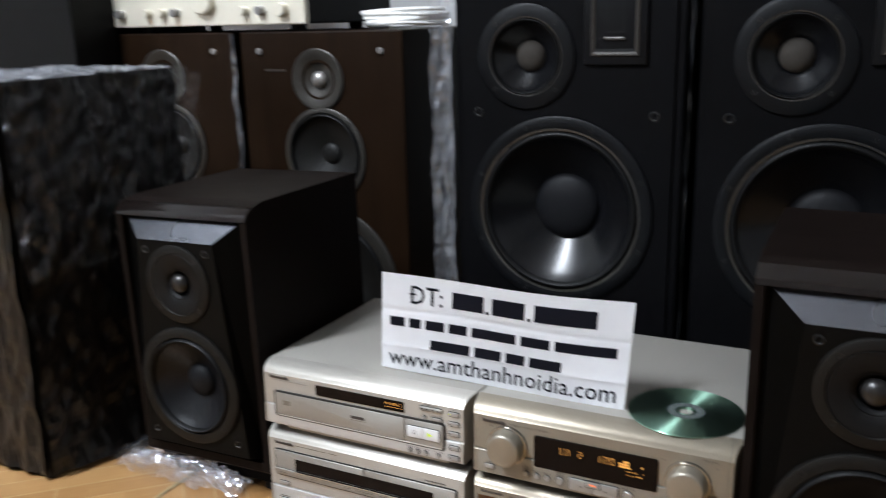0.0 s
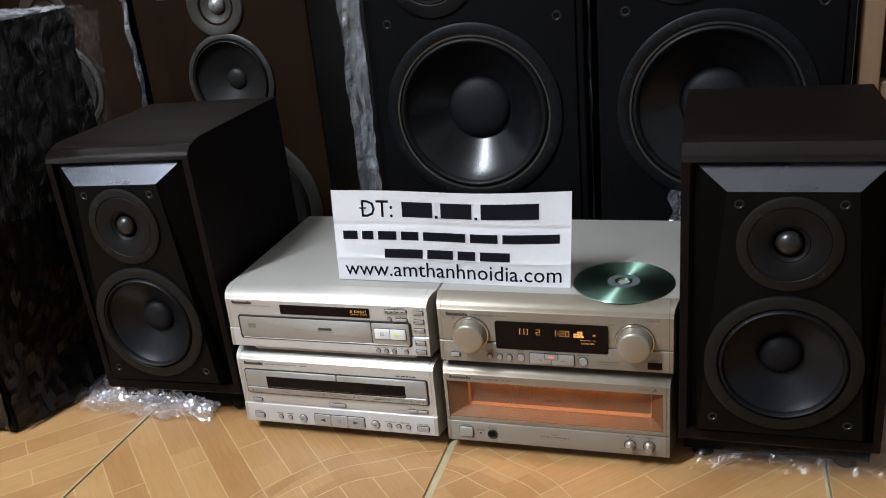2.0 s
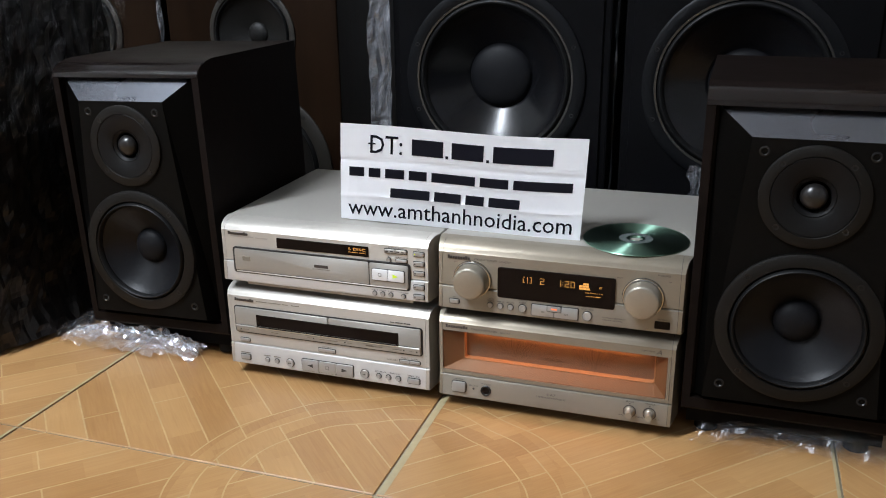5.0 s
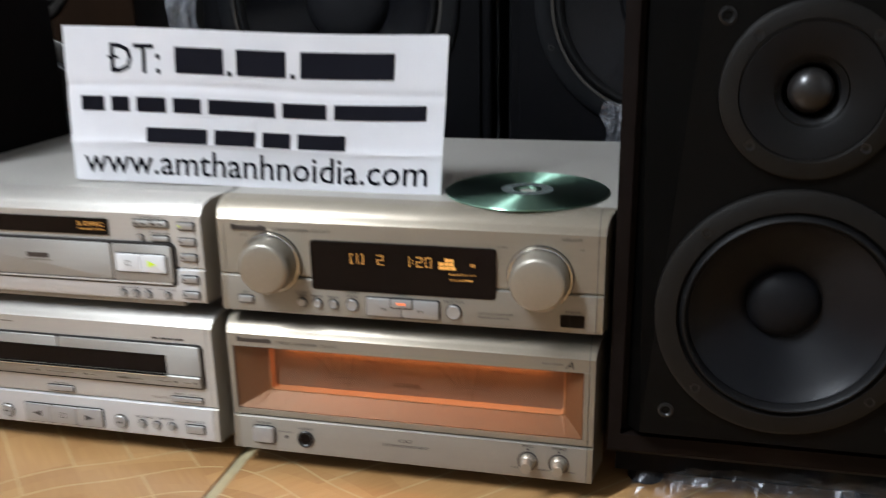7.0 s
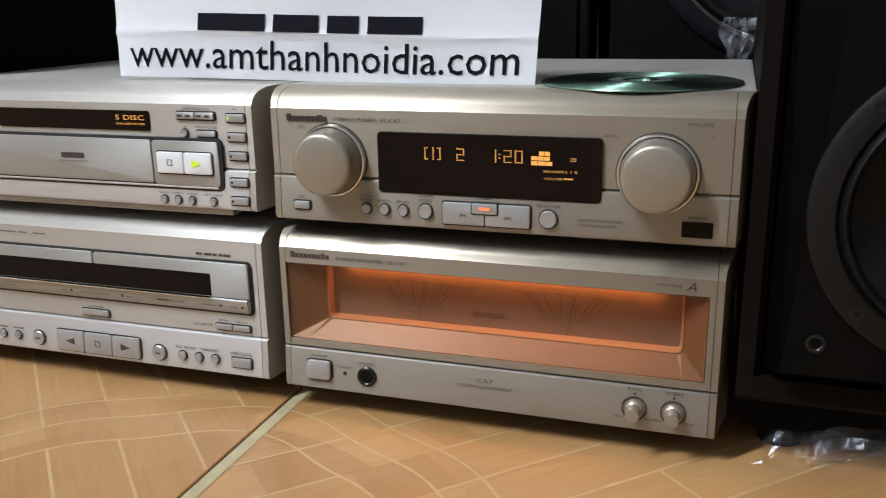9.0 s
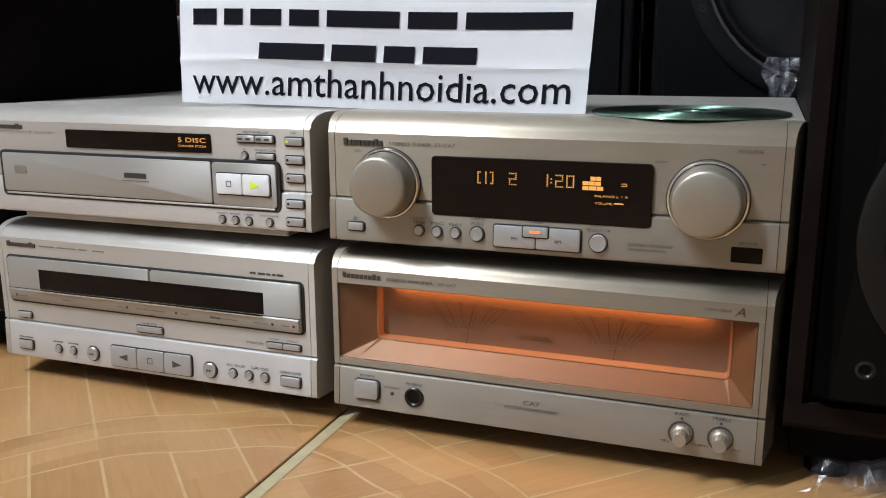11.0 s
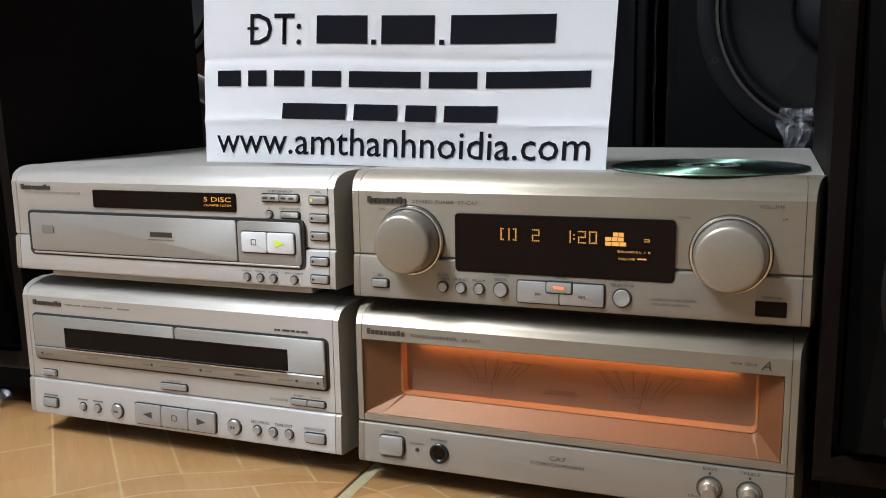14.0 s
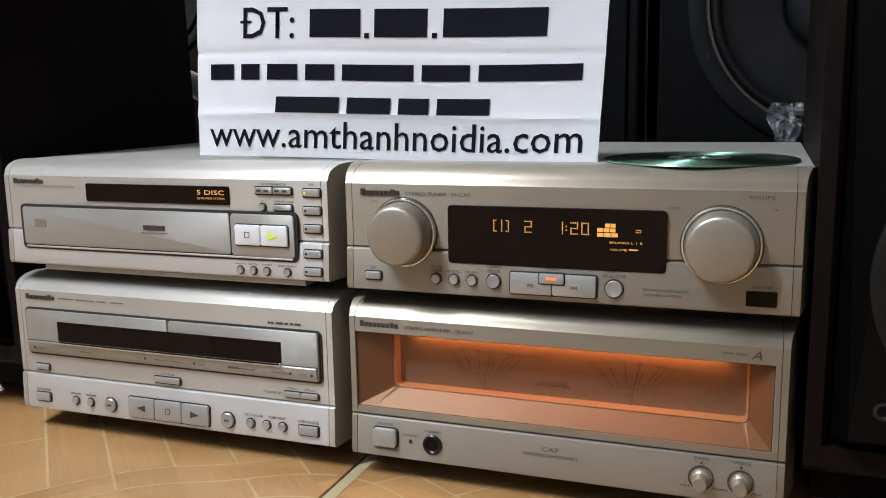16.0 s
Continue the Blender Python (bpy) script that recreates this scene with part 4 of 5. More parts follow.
def amplifier():
    x0, x1 = 0.0030, 0.2765
    zb, zs, zt = 0.0235, 0.0515, 0.1290
    t = chassis("stereo_amplifier", x0, x1, zb, zt, "champagne silver stereo amplifier with orange-lit power meter window")
    feet(t, x0, x1, zb, FLOOR)
    SLOPE[t.name] = (zb + 0.003, -0.0030, 0.0018 / 0.024)
    # front: a lower strip, a top rail and two stiles round the window
    low = [(0.03, zb + 0.001), (0.0, zb), (-0.0022, zb + 0.0006), (-0.0030, zb + 0.003), (-0.0012, zs - 0.001), (0.0014, zs), (-0.0005, zs + 0.0012), (-0.0005, 0.0572), (0.03, 0.0572)]
    top = [(0.03, 0.1090), (-0.0006, 0.1090), (-0.0006, 0.1190)] + [(0.0006 + 0.02 * (1 - math.cos(i / 6 * math.pi / 2)), 0.1200 + 0.009 * math.sin(i / 6 * math.pi / 2)) for i in range(7)] + [(0.03, zt)]
    part("lower_strip", prism(low[:6] + [(0.03, zs)], x0 + 0.0042, x1 - 0.0042), AMP_STRIP, t, "silver sloping lower strip, shade put into its colour", smooth=True)
    part("window_rail", prism([(0.03, zs)] + low[5:], x0 + 0.0042, x1 - 0.0042), SHADED_SILVER, t, smooth=True)
    part("front_panel", prism(top, x0 + 0.0042, x1 - 0.0042), SHADED_SILVER, t, "champagne silver upper front panel", smooth=True)
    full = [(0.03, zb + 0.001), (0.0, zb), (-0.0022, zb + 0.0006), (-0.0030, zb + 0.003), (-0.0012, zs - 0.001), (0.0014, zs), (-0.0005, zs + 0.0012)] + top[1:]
    part("end_cap", widen(prism(full, x0, x0 + 0.0038), x0, -1), SHADED_SILVER, t, smooth=True)
    part("end_cap", widen(prism(full, x1 - 0.0038, x1), x1, 1), SHADED_SILVER, t, smooth=True)
    part("panel_seam", prism([(y + 0.0008, z) for y, z in low], x0 + 0.001, x1 - 0.001), GAP_DOT_BLACK, t)
    part("panel_seam", prism([(y + 0.0008, z - 0.0005) for y, z in top], x0 + 0.001, x1 - 0.001), GAP_DOT_BLACK, t)
    # recessed meter case
    ax, bx, az, bz = x0 + 0.0042, x1 - 0.0078, 0.0574, 0.1090
    ix, jx, iz, jz, yb = 0.0300, 0.2560, 0.0690, 0.1105, 0.0165
    def rim(d, r, y, lo=0.0):
        out = [(jx - d, y, jz), (ix + d, y, jz)]
        for sx, a0 in ((ix + d + r, math.pi), (jx - d - r, 1.5 * math.pi)):
            out += [(sx + r * math.cos(a0 + i / 5 * math.pi / 2), y, iz + d + lo + r + r * math.sin(a0 + i / 5 * math.pi / 2)) for i in range(6)]
        return out
    front = [(bx, 0.001, bz + 0.002), (ax, 0.001, bz + 0.002)] + [(ax, 0.001, az)] * 3 + [(ax + 0.012, 0.001, az)] * 3 + [(bx - 0.012, 0.001, az)] * 3 + [(bx, 0.001, az)] * 3
    part("window_stile", box(bx + 0.0004, x1 - 0.0040, -0.0009, 0.012, az - 0.0006, bz + 0.0006, 0.0004), SHADED_SILVER, t)
    part("glow_tinted_surround", loft(front, rim(0, 0.004, yb - 0.006)), METER_TRIM, t, "sloping meter surround with orange glow in its colour")
    part("meter_frame", loft(rim(0, 0.004, yb - 0.006), rim(0.0005, 0.0037, yb - 0.0064), rim(0.0012, 0.0032, yb - 0.0060), rim(0.0022, 0.0024, yb)), METER_RIM, t, "raised rim round the meter plate, glow put into its colour", smooth=True)
    mp = part("meter_plate", box(ix, jx, yb - 0.0002, yb + 0.001, iz, jz + 0.002), METER, t, "orange-lit meter plate")
    for cx in (0.0912, 0.1866):
        meter_scale(mp, cx, yb - 0.0004)
    part("meter_lettering", bars([(0.1280 + 0.0013 * i, 0.1289 + 0.0013 * i) for i in range(15) if i not in (4, 9)], yb - 0.0004, 0.0800, 0.0010), METER_PRINT, mp)
    part("meter_lettering", bars([(0.1265 + 0.0013 * i, 0.1274 + 0.0013 * i) for i in range(17) if i not in (5, 11)], yb - 0.0004, 0.0782, 0.0010), METER_PRINT, mp)
    pane = part("meter_pane", box(ax, bx, -0.0004, 0.0004, az, bz), PANE, t, "flush front pane with a warm tint")
    pane.visible_shadow = False
    badge(t, 0.0110, 0.0385, 0.1128, 0.1168)
    words(t, "STEREO AMPLIFIER   SE-CA7", 0.0425, 0.1130, 0.0021, y=-0.0006, width=0.0475, align="LEFT")
    words(t, "new class", 0.2540, 0.1135, 0.0022, y=-0.0006, width=0.0140, align="RIGHT")
    big_a = letters("A", 0.2595, -0.0010, 0.1116, 0.0054, 0.0058, "CENTER")
    for v in big_a.verts:
        v.co.x += 0.35 * (v.co.z - 0.1138)
    part("lettering", big_a, LOGO, t)
    yb = -0.0030
    button(t, 0.0192, 0.0362, 0.0318, 0.0440, y=yb, depth=0.0030, name="power_button", r=0.0022)
    words(t, "POWER", 0.0278, 0.0460, 0.0016, y=-0.0018, width=0.011, lean=-0.15)
    for span in [(0.0195, 0.0360)]:
        part("faint_lettering", slant(bars([span], -0.0002, 0.0292, 0.0010), t), FAINT, t)
    part("standby_lamp", slant(lathe(0.0458, 0, 0.0368, [(0.0014, -0.001), (0.0012, 0.0006), (0, 0.0008)], 16), t), LOGO, t)
    words(t, "STANDBY", 0.0458, 0.0402, 0.0014, y=-0.0024, width=0.011, lean=-0.15)
    ph = part("phones_socket", slant(lathe(0.0614, 0, 0.0364, [(0.0066, -0.002), (0.0066, 0.0010), (0.0060, 0.0015), (0.0050, 0.0014), (0.0042, 0.0006), (0.0042, 0.0003)], 32), t), SCREW, t, "black headphone socket", smooth=True)
    # strip is not cut: a flat black disc paints the hole's darkness
    part("socket_hole_disc", slant(lathe(0.0614, 0, 0.0364, [(0.0043, 0.0002), (0.0043, 0.0004), (0, 0.0004)], 32), t), DARK, ph)
    words(t, "PHONES", 0.0614, 0.0442, 0.0017, y=-0.0020, width=0.0115, lean=-0.15)
    words(t, "CA7", 0.1400, 0.0415, 0.0028, y=-0.0022, width=0.0105, material=LOGO, lean=-0.15)
    words(t, "SYSTEM COMPONENT", 0.1400, 0.0378, 0.0021, width=0.0350, lean=-0.15)
    for x, w in ((0.2308, "BASS"), (0.2530, "TREBLE")):
        r = 0.0052
        k = part("tone_knob", slant(lathe(x, 0, 0.0374, [(r * 1.12, -0.001), (r * 1.10, 0.0026), (r * 0.96, 0.0036), (r * 0.84, 0.0042), (r * 0.80, 0.0100), (r * 0.72, 0.0112), (0, 0.0112)], 40), t), KNOB, t, "small round tone knob", smooth=True)
        part("knob_outline", slant(lathe(x, 0, 0.0374, [(r * 1.42, -0.001), (r * 1.42, 0.0005), (r * 1.26, 0.0005)], 40), t), LOGO, k)
        words(t, w, x, 0.0482, 0.0019, width=0.0080 if w == "BASS" else 0.0110, lean=-0.15)
        part("index_dot", slant(lathe(x, 0, 0.0464, [(0.0008, -0.001), (0.0008, 0.0003), (0, 0.0004)], 12), t), LOGO, t)
        words(t, "MIN", x - 0.0092, 0.0310, 0.0014, y=-0.0038, width=0.0050, lean=-0.15)
        words(t, "MAX", x + 0.0092, 0.0310, 0.0014, y=-0.0038, width=0.0055, lean=-0.15)


cd_changer()
tuner()
cassette_deck()
amplifier()


# ---- paper sign and disc on the stack ----
def sign():
    t = thing("paper_sign", (0.01, 0.06, 0.2195), "white paper sign with black print leaning on the stack", "sign")
    w, h, nx, nz = 0.299, 0.1190, 60, 64
    x0 = -0.1410

    def place(u, v):
        bow = 0.006 * math.sin(math.pi * u) * v + 0.0015 * math.sin(9 * u + 2 * v)
        x = x0 + u * w + 0.004 * v * (0.8 - 0.4 * u)
        y = 0.0475 + 0.002 * u + (0.006 + 0.022 * u) * v - bow
        z = 0.2200 - 0.0015 * u + h * v * (1 - 0.055 * u) + 0.0012 * math.sin(5 * u + 1)
        # creases where the sheet was folded and strips were pasted together
        for c, k in ((0.255, 0.0016), (0.625, -0.0012)):
            y -= k * math.exp(-abs(v - c - 0.012 * math.sin(4 * u)) / 0.022)
        y -= 0.0010 * math.exp(-abs(u - 0.047 - 0.01 * v) / 0.008)
        return Vector((x, y, z))
    bm = bmesh.new()
    front = [[bm.verts.new(place(i / nx, j / nz)) for i in range(nx + 1)] for j in range(nz + 1)]
    for j in range(nz):
        for i in range(nx):
            bm.faces.new((front[j][i], front[j][i + 1], front[j + 1][i + 1], front[j + 1][i]))
    bmesh.ops.solidify(bm, geom=bm.faces[:], thickness=0.0004)
    bmesh.ops.recalc_face_normals(bm, faces=bm.faces)
    part("sheet", bm, PAPER, t, smooth=True)
    part("back_prop", join(box(-0.150, -0.02, 0.088, 0.0885, 0.2197, 0.300), box(-0.1525, -0.02, 0.0875, 0.089, 0.292, 0.303)), PAPER, t, "folded paper strip behind the sheet")

    def lay(bm):
        """Lays flat print given in (u, v) of the sheet, as x and z, on it."""
        for v in bm.verts:
            c = place(v.co.x, v.co.z)
            v.co = c + Vector((0, -0.0005, 0))
        return bm

    def bar_row(spans, v, hgt):
        out = []
        for a, b in spans:
            n = max(2, int((b - a) * 120))
            bm = bmesh.new()
            lo = [bm.verts.new((a + (b - a) * i / n, 0, v)) for i in range(n + 1)]
            hi = [bm.verts.new((a + (b - a) * i / n, 0, v + hgt)) for i in range(n + 1)]
            for i in range(n):
                bm.faces.new((lo[i], lo[i + 1], hi[i + 1], hi[i]))
            out.append(bm)
        return out

    part("lettering", lay(letters("DT:", 0.130, 0, 0.715, 0.185, 0.135, bold=0.006)), BLACK_INK, t)
    part("lettering_stroke", lay(bar_row([(0.122, 0.152)], 0.802, 0.016)[0]), BLACK_INK, t)
    for bm in bar_row([(0.305, 0.435), (0.470, 0.600), (0.638, 0.872)], 0.720, 0.165):
        part("printed_bar", lay(bm), BLACK_INK, t)
    for bm in bar_row([(0.445, 0.457), (0.612, 0.624)], 0.715, 0.03):
        part("printed_bar", lay(bm), BLACK_INK, t)
    for bm in bar_row([(0.040, 0.105), (0.125, 0.175), (0.195, 0.275), (0.295, 0.370), (0.390, 0.570), (0.590, 0.705), (0.725, 0.955)], 0.465, 0.095):
        part("printed_bar", lay(bm), BLACK_INK, t)
    for bm in bar_row([(0.220, 0.385), (0.405, 0.515), (0.535, 0.610), (0.630, 0.755)], 0.270, 0.095):
        part("printed_bar", lay(bm), BLACK_INK, t)
    part("lettering", lay(letters("www.amthanhnoidia.com", 0.035, 0, 0.058, 0.165, 0.930, bold=0.004)), BLACK_INK, t)


sign()


def compact_disc():
    bm = bmesh.new()
    seg = 72
    prof = [(0.0075, 0.0), (0.0075, 0.0012), (0.0172, 0.0012), (0.0176, 0.0014), (0.0230, 0.0013), (0.0580, 0.0013), (0.0597, 0.0010), (0.0600, 0.0005), (0.0595, 0.0), (0.0075, 0.0)]
    rings = [[bm.verts.new((r * math.cos(2 * math.pi * i / seg), r * math.sin(2 * math.pi * i / seg), z)) for i in range(seg)] for r, z in prof]
    for a, b in zip(rings, rings[1:]):
        for i in range(seg):
            bm.faces.new((a[i], a[(i + 1) % seg], b[(i + 1) % seg], b[i]))
    bmesh.ops.recalc_face_normals(bm, faces=bm.faces)
    d = solo("compact_disc", bm, DISC, "shiny compact disc lying on the tuner", "disc", smooth=True)
    d.location = (0.2190, 0.0690, 0.2193)
    hub = bmesh.new()
    rg = [[hub.verts.new((r * math.cos(2 * math.pi * i / 48), r * math.sin(2 * math.pi * i / 48), 0.0016)) for i in range(48)] for r in (0.0105, 0.0192)]
    for i in range(48):
        hub.faces.new((rg[0][i], rg[0][(i + 1) % 48], rg[1][(i + 1) % 48], rg[1][i]))
    ORIGIN[d.name] = Vector((0, 0, 0))
    part("hub_ring", hub, HUB, d, "clear silvery hub")


compact_disc()


# ---- loudspeakers ----
def driver(t, name, x, y, z, r_out, r_cone, r_cap, depth, flange, cone, cap, cap_h, rim=None, surround=None, seg=56, bolts=4, label=""):
    """A cone driver: flange, bright rim, surround, cone and dust cap, with bolts on the flange."""
    fl = part(name, lathe(x, y, z, [(r_out, -0.002), (r_out, 0.0035), (r_out - 0.003, 0.005), (r_cone * 1.13, 0.005), (r_cone * 1.10, 0.003), (r_cone * 1.08, -0.002)], seg), flange, t, label, smooth=True)
    part("surround", lathe(x, y, z, [(r_cone * 1.11, 0.0025)] + [(r_cone * (1.10 - 0.10 * i / 8), 0.0020 + 0.0055 * math.sin(math.pi * i / 8)) for i in range(9)], seg), surround or RUBBER, fl, smooth=True)
    if rim:
        part("rim", lathe(x, y, z, [(r_cone * 1.135, 0.0045), (r_cone * 1.13, 0.0058), (r_cone * 1.105, 0.0056), (r_cone * 1.10, 0.003)], seg), rim, fl, "thin bright rim", smooth=True)
    prof = [(r_cone * (1 - i / 10) + r_cap * i / 10 * 0.92, -depth * ((i / 10) ** 0.85)) for i in range(11)]
    part("cone", lathe(x, y, z, [(a, b + 0.001) for a, b in prof], seg), cone, fl, smooth=True)
    part("dust_cap", lathe(x, y, z, dome(r_cap, cap_h, -depth * 0.93), 40), cap, fl, smooth=True)
    for i in range(bolts):
        a = 2 * math.pi * (i + 0.5) / bolts
        rb = (r_out + r_cone * 1.13) / 2
        part("bolt", lathe(x + rb * math.cos(a), y - 0.005, z + rb * math.sin(a), [(0.0034, -0.001), (0.0034, 0.0004), (0.0022, 0.0004), (0.0018, -0.0008), (0, -0.0008)], 12), SCREW, fl)
    return fl


def socket(t, x, y, z, r=0.0052):
    part("grille_socket", lathe(x, y, z, [(r, -0.001), (r, 0.0006), (r * 0.72, 0.0010), (r * 0.55, 0.0), (r * 0.5, -0.006), (0, -0.006)], 20), SCREW, t, smooth=True)


def bookshelf_speaker(cx, fy, label):
    """Cabinet with a rolled top front edge, raised tapering baffle and two drivers."""
    zb, zt, hw, dep = 0.046, 0.408, 0.1085, 0.245
    t = thing("bookshelf_speaker", (cx, fy + 0.1, FLOOR), label, "loudspeaker", "pair of bookshelf speakers")
    cf, ff = fy + 0.014, fy + 0.005
    side = [(cf + dep, zb), (ff + 0.004, zb), (ff, zb + 0.004), (ff, zt - 0.021)]
    for i in range(1, 13):
        a = i / 12 * math.pi / 2
        side.append((ff + 0.042 * (1 - math.cos(a)), zt - 0.021 + 0.021 * math.sin(a)))
    side.append((cf + dep, zt))
    part("cabinet", cut(prism(side, cx - hw, cx + hw), [(cx, cf - 0.004, 0.1635, 0.0660, 0.06), (cx, cf - 0.004, 0.3035, 0.020, 0.02)], [box(cx - 0.0995, cx + 0.0995, ff - 0.05, cf, 0.0620, 0.3876)]), WALNUT, t, "dark walnut vinyl cabinet", smooth=True)
    roll = [(y - 0.0006, z + 0.0006) for y, z in side[3:11]] + [(side[10][0], side[10][1] - 0.002), (ff + 0.004, zt - 0.019)]
    part("rolled_edge", prism(roll, cx - hw + 0.0005, cx + hw - 0.0005), ROLL, t, "glossy rolled front edge", smooth=True)
    # raised baffle: outer rectangle tapering to an inner trapezium
    o0, o1, b0, b1 = 0.0960, 0.0960, 0.066, 0.3865
    i0, i1, c0, c1 = 0.0870, 0.0625, 0.0720, 0.3600
    yo, yi = cf - 0.001, fy - 0.008
    P = lambda x, z, y: (cx + x, y, z)
    outer = [P(-o0, b0, yo), P(o0, b0, yo), P(o1, b1, yo), P(-o1, b1, yo)]
    inner = [P(-i0, c0, yi), P(i0, c0, yi), P(i1, c1, yi), P(-i1, c1, yi)]
    names = ("lower_chamfer", "side_chamfer", "top_chamfer", "side_chamfer")
    for k in range(4):
        bm = bmesh.new()
        q = [outer[k], outer[(k + 1) % 4], inner[(k + 1) % 4], inner[k]]
        bm.faces.new([bm.verts.new(p) for p in q])
        bmesh.ops.solidify(bm, geom=bm.faces[:], thickness=0.002)
        part(names[k], bm, STRIP if k == 2 else BAFFLE, t, "smooth grey chamfer above the drivers" if k == 2 else "")
    bm = loft(inner, [(x, yi + 0.006, z) for x, y, z in inner])
    bmesh.ops.holes_fill(bm, edges=bm.edges)
    bmesh.ops.recalc_face_normals(bm, faces=bm.faces)
    part("baffle", cut(bm, [(cx, yi, 0.1635, 0.0660, 0.02), (cx, yi, 0.3035, 0.020, 0.02)]), BAFFLE, t, "flat charcoal baffle")
    driver(t, "woofer", cx, yi, 0.1635, 0.0815, 0.0605, 0.0230, 0.024, FLANGE, WOOFER_CONE, CAP, 0.012, label="large woofer with grey flange")
    tw = part("tweeter", lathe(cx, yi, 0.3035, [(0.0520, -0.001), (0.0520, 0.0025), (0.0500, 0.0035), (0.0415, 0.0035), (0.0400, 0.0012), (0.0220, -0.0010), (0.0190, -0.0030)], 48), FLANGE, t, "dome tweeter on a round plate", smooth=True)
    part("tweeter_plate", lathe(cx, yi, 0.3035, [(0.0412, 0.0018), (0.0400, 0.0028), (0.0230, 0.0014), (0.0195, -0.001), (0.0165, -0.003), (0.0155, -0.006)], 48), RUBBER, tw, smooth=True)
    part("dome", lathe(cx, yi, 0.3035, dome(0.0132, 0.0100, -0.004), 32), GREY_DOME, tw, "soft grey dome", smooth=True)
    for i in range(4):
        a = math.pi / 4 + i * math.pi / 2
        part("bolt", lathe(cx + 0.0455 * math.cos(a), yi - 0.0035, 0.3035 + 0.0455 * math.sin(a), [(0.0032, -0.001), (0.0032, 0.0003), (0, -0.0003)], 12), SCREW, tw)
    for sx, sz in ((-0.050, 0.3465), (0.050, 0.3465), (-0.0705, 0.0905), (0.0705, 0.0905)):
        socket(t, cx + sx, yi, sz)
    part("plinth", box(cx - hw + 0.006, cx + hw - 0.006, cf + 0.012, cf + dep - 0.01, FLOOR + 0.014, zb + 0.001), ASH, t)
    for sx in (-0.08, 0.08):
        for sy in (0.03, dep - 0.03):
            part("foot", lathe_z(cx + sx, cf + sy, FLOOR, 0.013, 0.015), RUBBER, t)
    return t


bookshelf_speaker(0.3945, 0.000, "dark walnut bookshelf speaker beside the stack on plastic film")
leaning = bookshelf_speaker(-0.4080, 0.012, "dark walnut bookshelf speaker with bright chamfer beside the cassette deck")
leaning.rotation_euler.y, leaning.location.z = math.radians(-1.4), FLOOR + 0.002   # tilted to fit the camera's view, raised to keep its feet above the floor


def tower_speaker(cx, fy, hw, label):
    """Tall black three-way speaker: woofer, cone midrange and a horn tweeter."""
    zt, dep = 1.02, 0.36
    t = thing("floor_speaker", (cx, fy + 0.15, FLOOR), label, "loudspeaker", "pair of black floor speakers")
    yf = fy - 0.004
    holes = [(cx - 0.005, yf, 0.3465, 0.1185, 0.09), (cx - 0.0565, yf, 0.5715, 0.0545, 0.06)]
    part("cabinet", cut(box(cx - hw, cx + hw, fy, fy + dep, FLOOR, zt, 0.003), holes), ASH, t, "black ash vinyl cabinet")
    part("baffle", cut(box(cx - hw + 0.012, cx + hw - 0.012, yf, fy + 0.003, FLOOR + 0.012, zt - 0.012, 0.001), holes), ASH, t)
    driver(t, "woofer", cx - 0.005, yf, 0.3465, 0.1410, 0.1090, 0.0500, 0.046, RING, CONE, CAP, 0.016, rim=COPPER, bolts=8, label="large black woofer with thin bright rim")
    driver(t, "midrange", cx - 0.0565, yf, 0.5715, 0.0745, 0.0498, 0.0225, 0.024, RING, CONE, MID_CAP, 0.012, rim=COPPER, label="cone midrange with grey dust cap")
    hx, hz = cx + 0.0760, 0.640
    hn = part("horn_tweeter", box(hx - 0.045, hx + 0.045, yf - 0.006, yf + 0.004, hz - 0.080, hz + 0.080, 0.003), RING, t, "rectangular horn tweeter", smooth=True)
    part("horn_rim", loft(*[[(hx + sx * a, yf - y, hz + sz * b) for sx, sz in ((-1, -1), (1, -1), (1, 1), (-1, 1))]
                            for a, b, y in ((0.034, 0.068, 0.0062), (0.033, 0.067, 0.0085), (0.031, 0.065, 0.0085), (0.028, 0.062, 0.0064))]), HORN_RIM, hn, "thin bright frame")
    part("horn_throat", loft(*[[(hx + sx * a, yf - y, hz + sz * b) for sx, sz in ((-1, -1), (1, -1), (1, 1), (-1, 1))]
                               for a, b, y in ((0.029, 0.062, 0.0066), (0.020, 0.045, 0.0040), (0.012, 0.036, 0.0062), (0.010, 0.034, 0.0062))]), RUBBER, hn)
    part("horn_lip", box(hx - 0.014, hx + 0.014, yf - 0.009, yf - 0.004, hz - 0.046, hz - 0.042, 0.001), COPPER, hn)
    for sx in (-0.1325, 0.1325):
        for sz in (0.4900, 0.075, 0.93):
            socket(t, cx + sx, yf, sz, 0.0075)
    return t


tower_speaker(-0.0380, 0.412, 0.1710, "tall black floor speaker with large exposed woofer behind the stack")
tower_speaker(0.3260, 0.415, 0.1740, "tall black floor speaker beside its twin behind the bookshelf speaker")


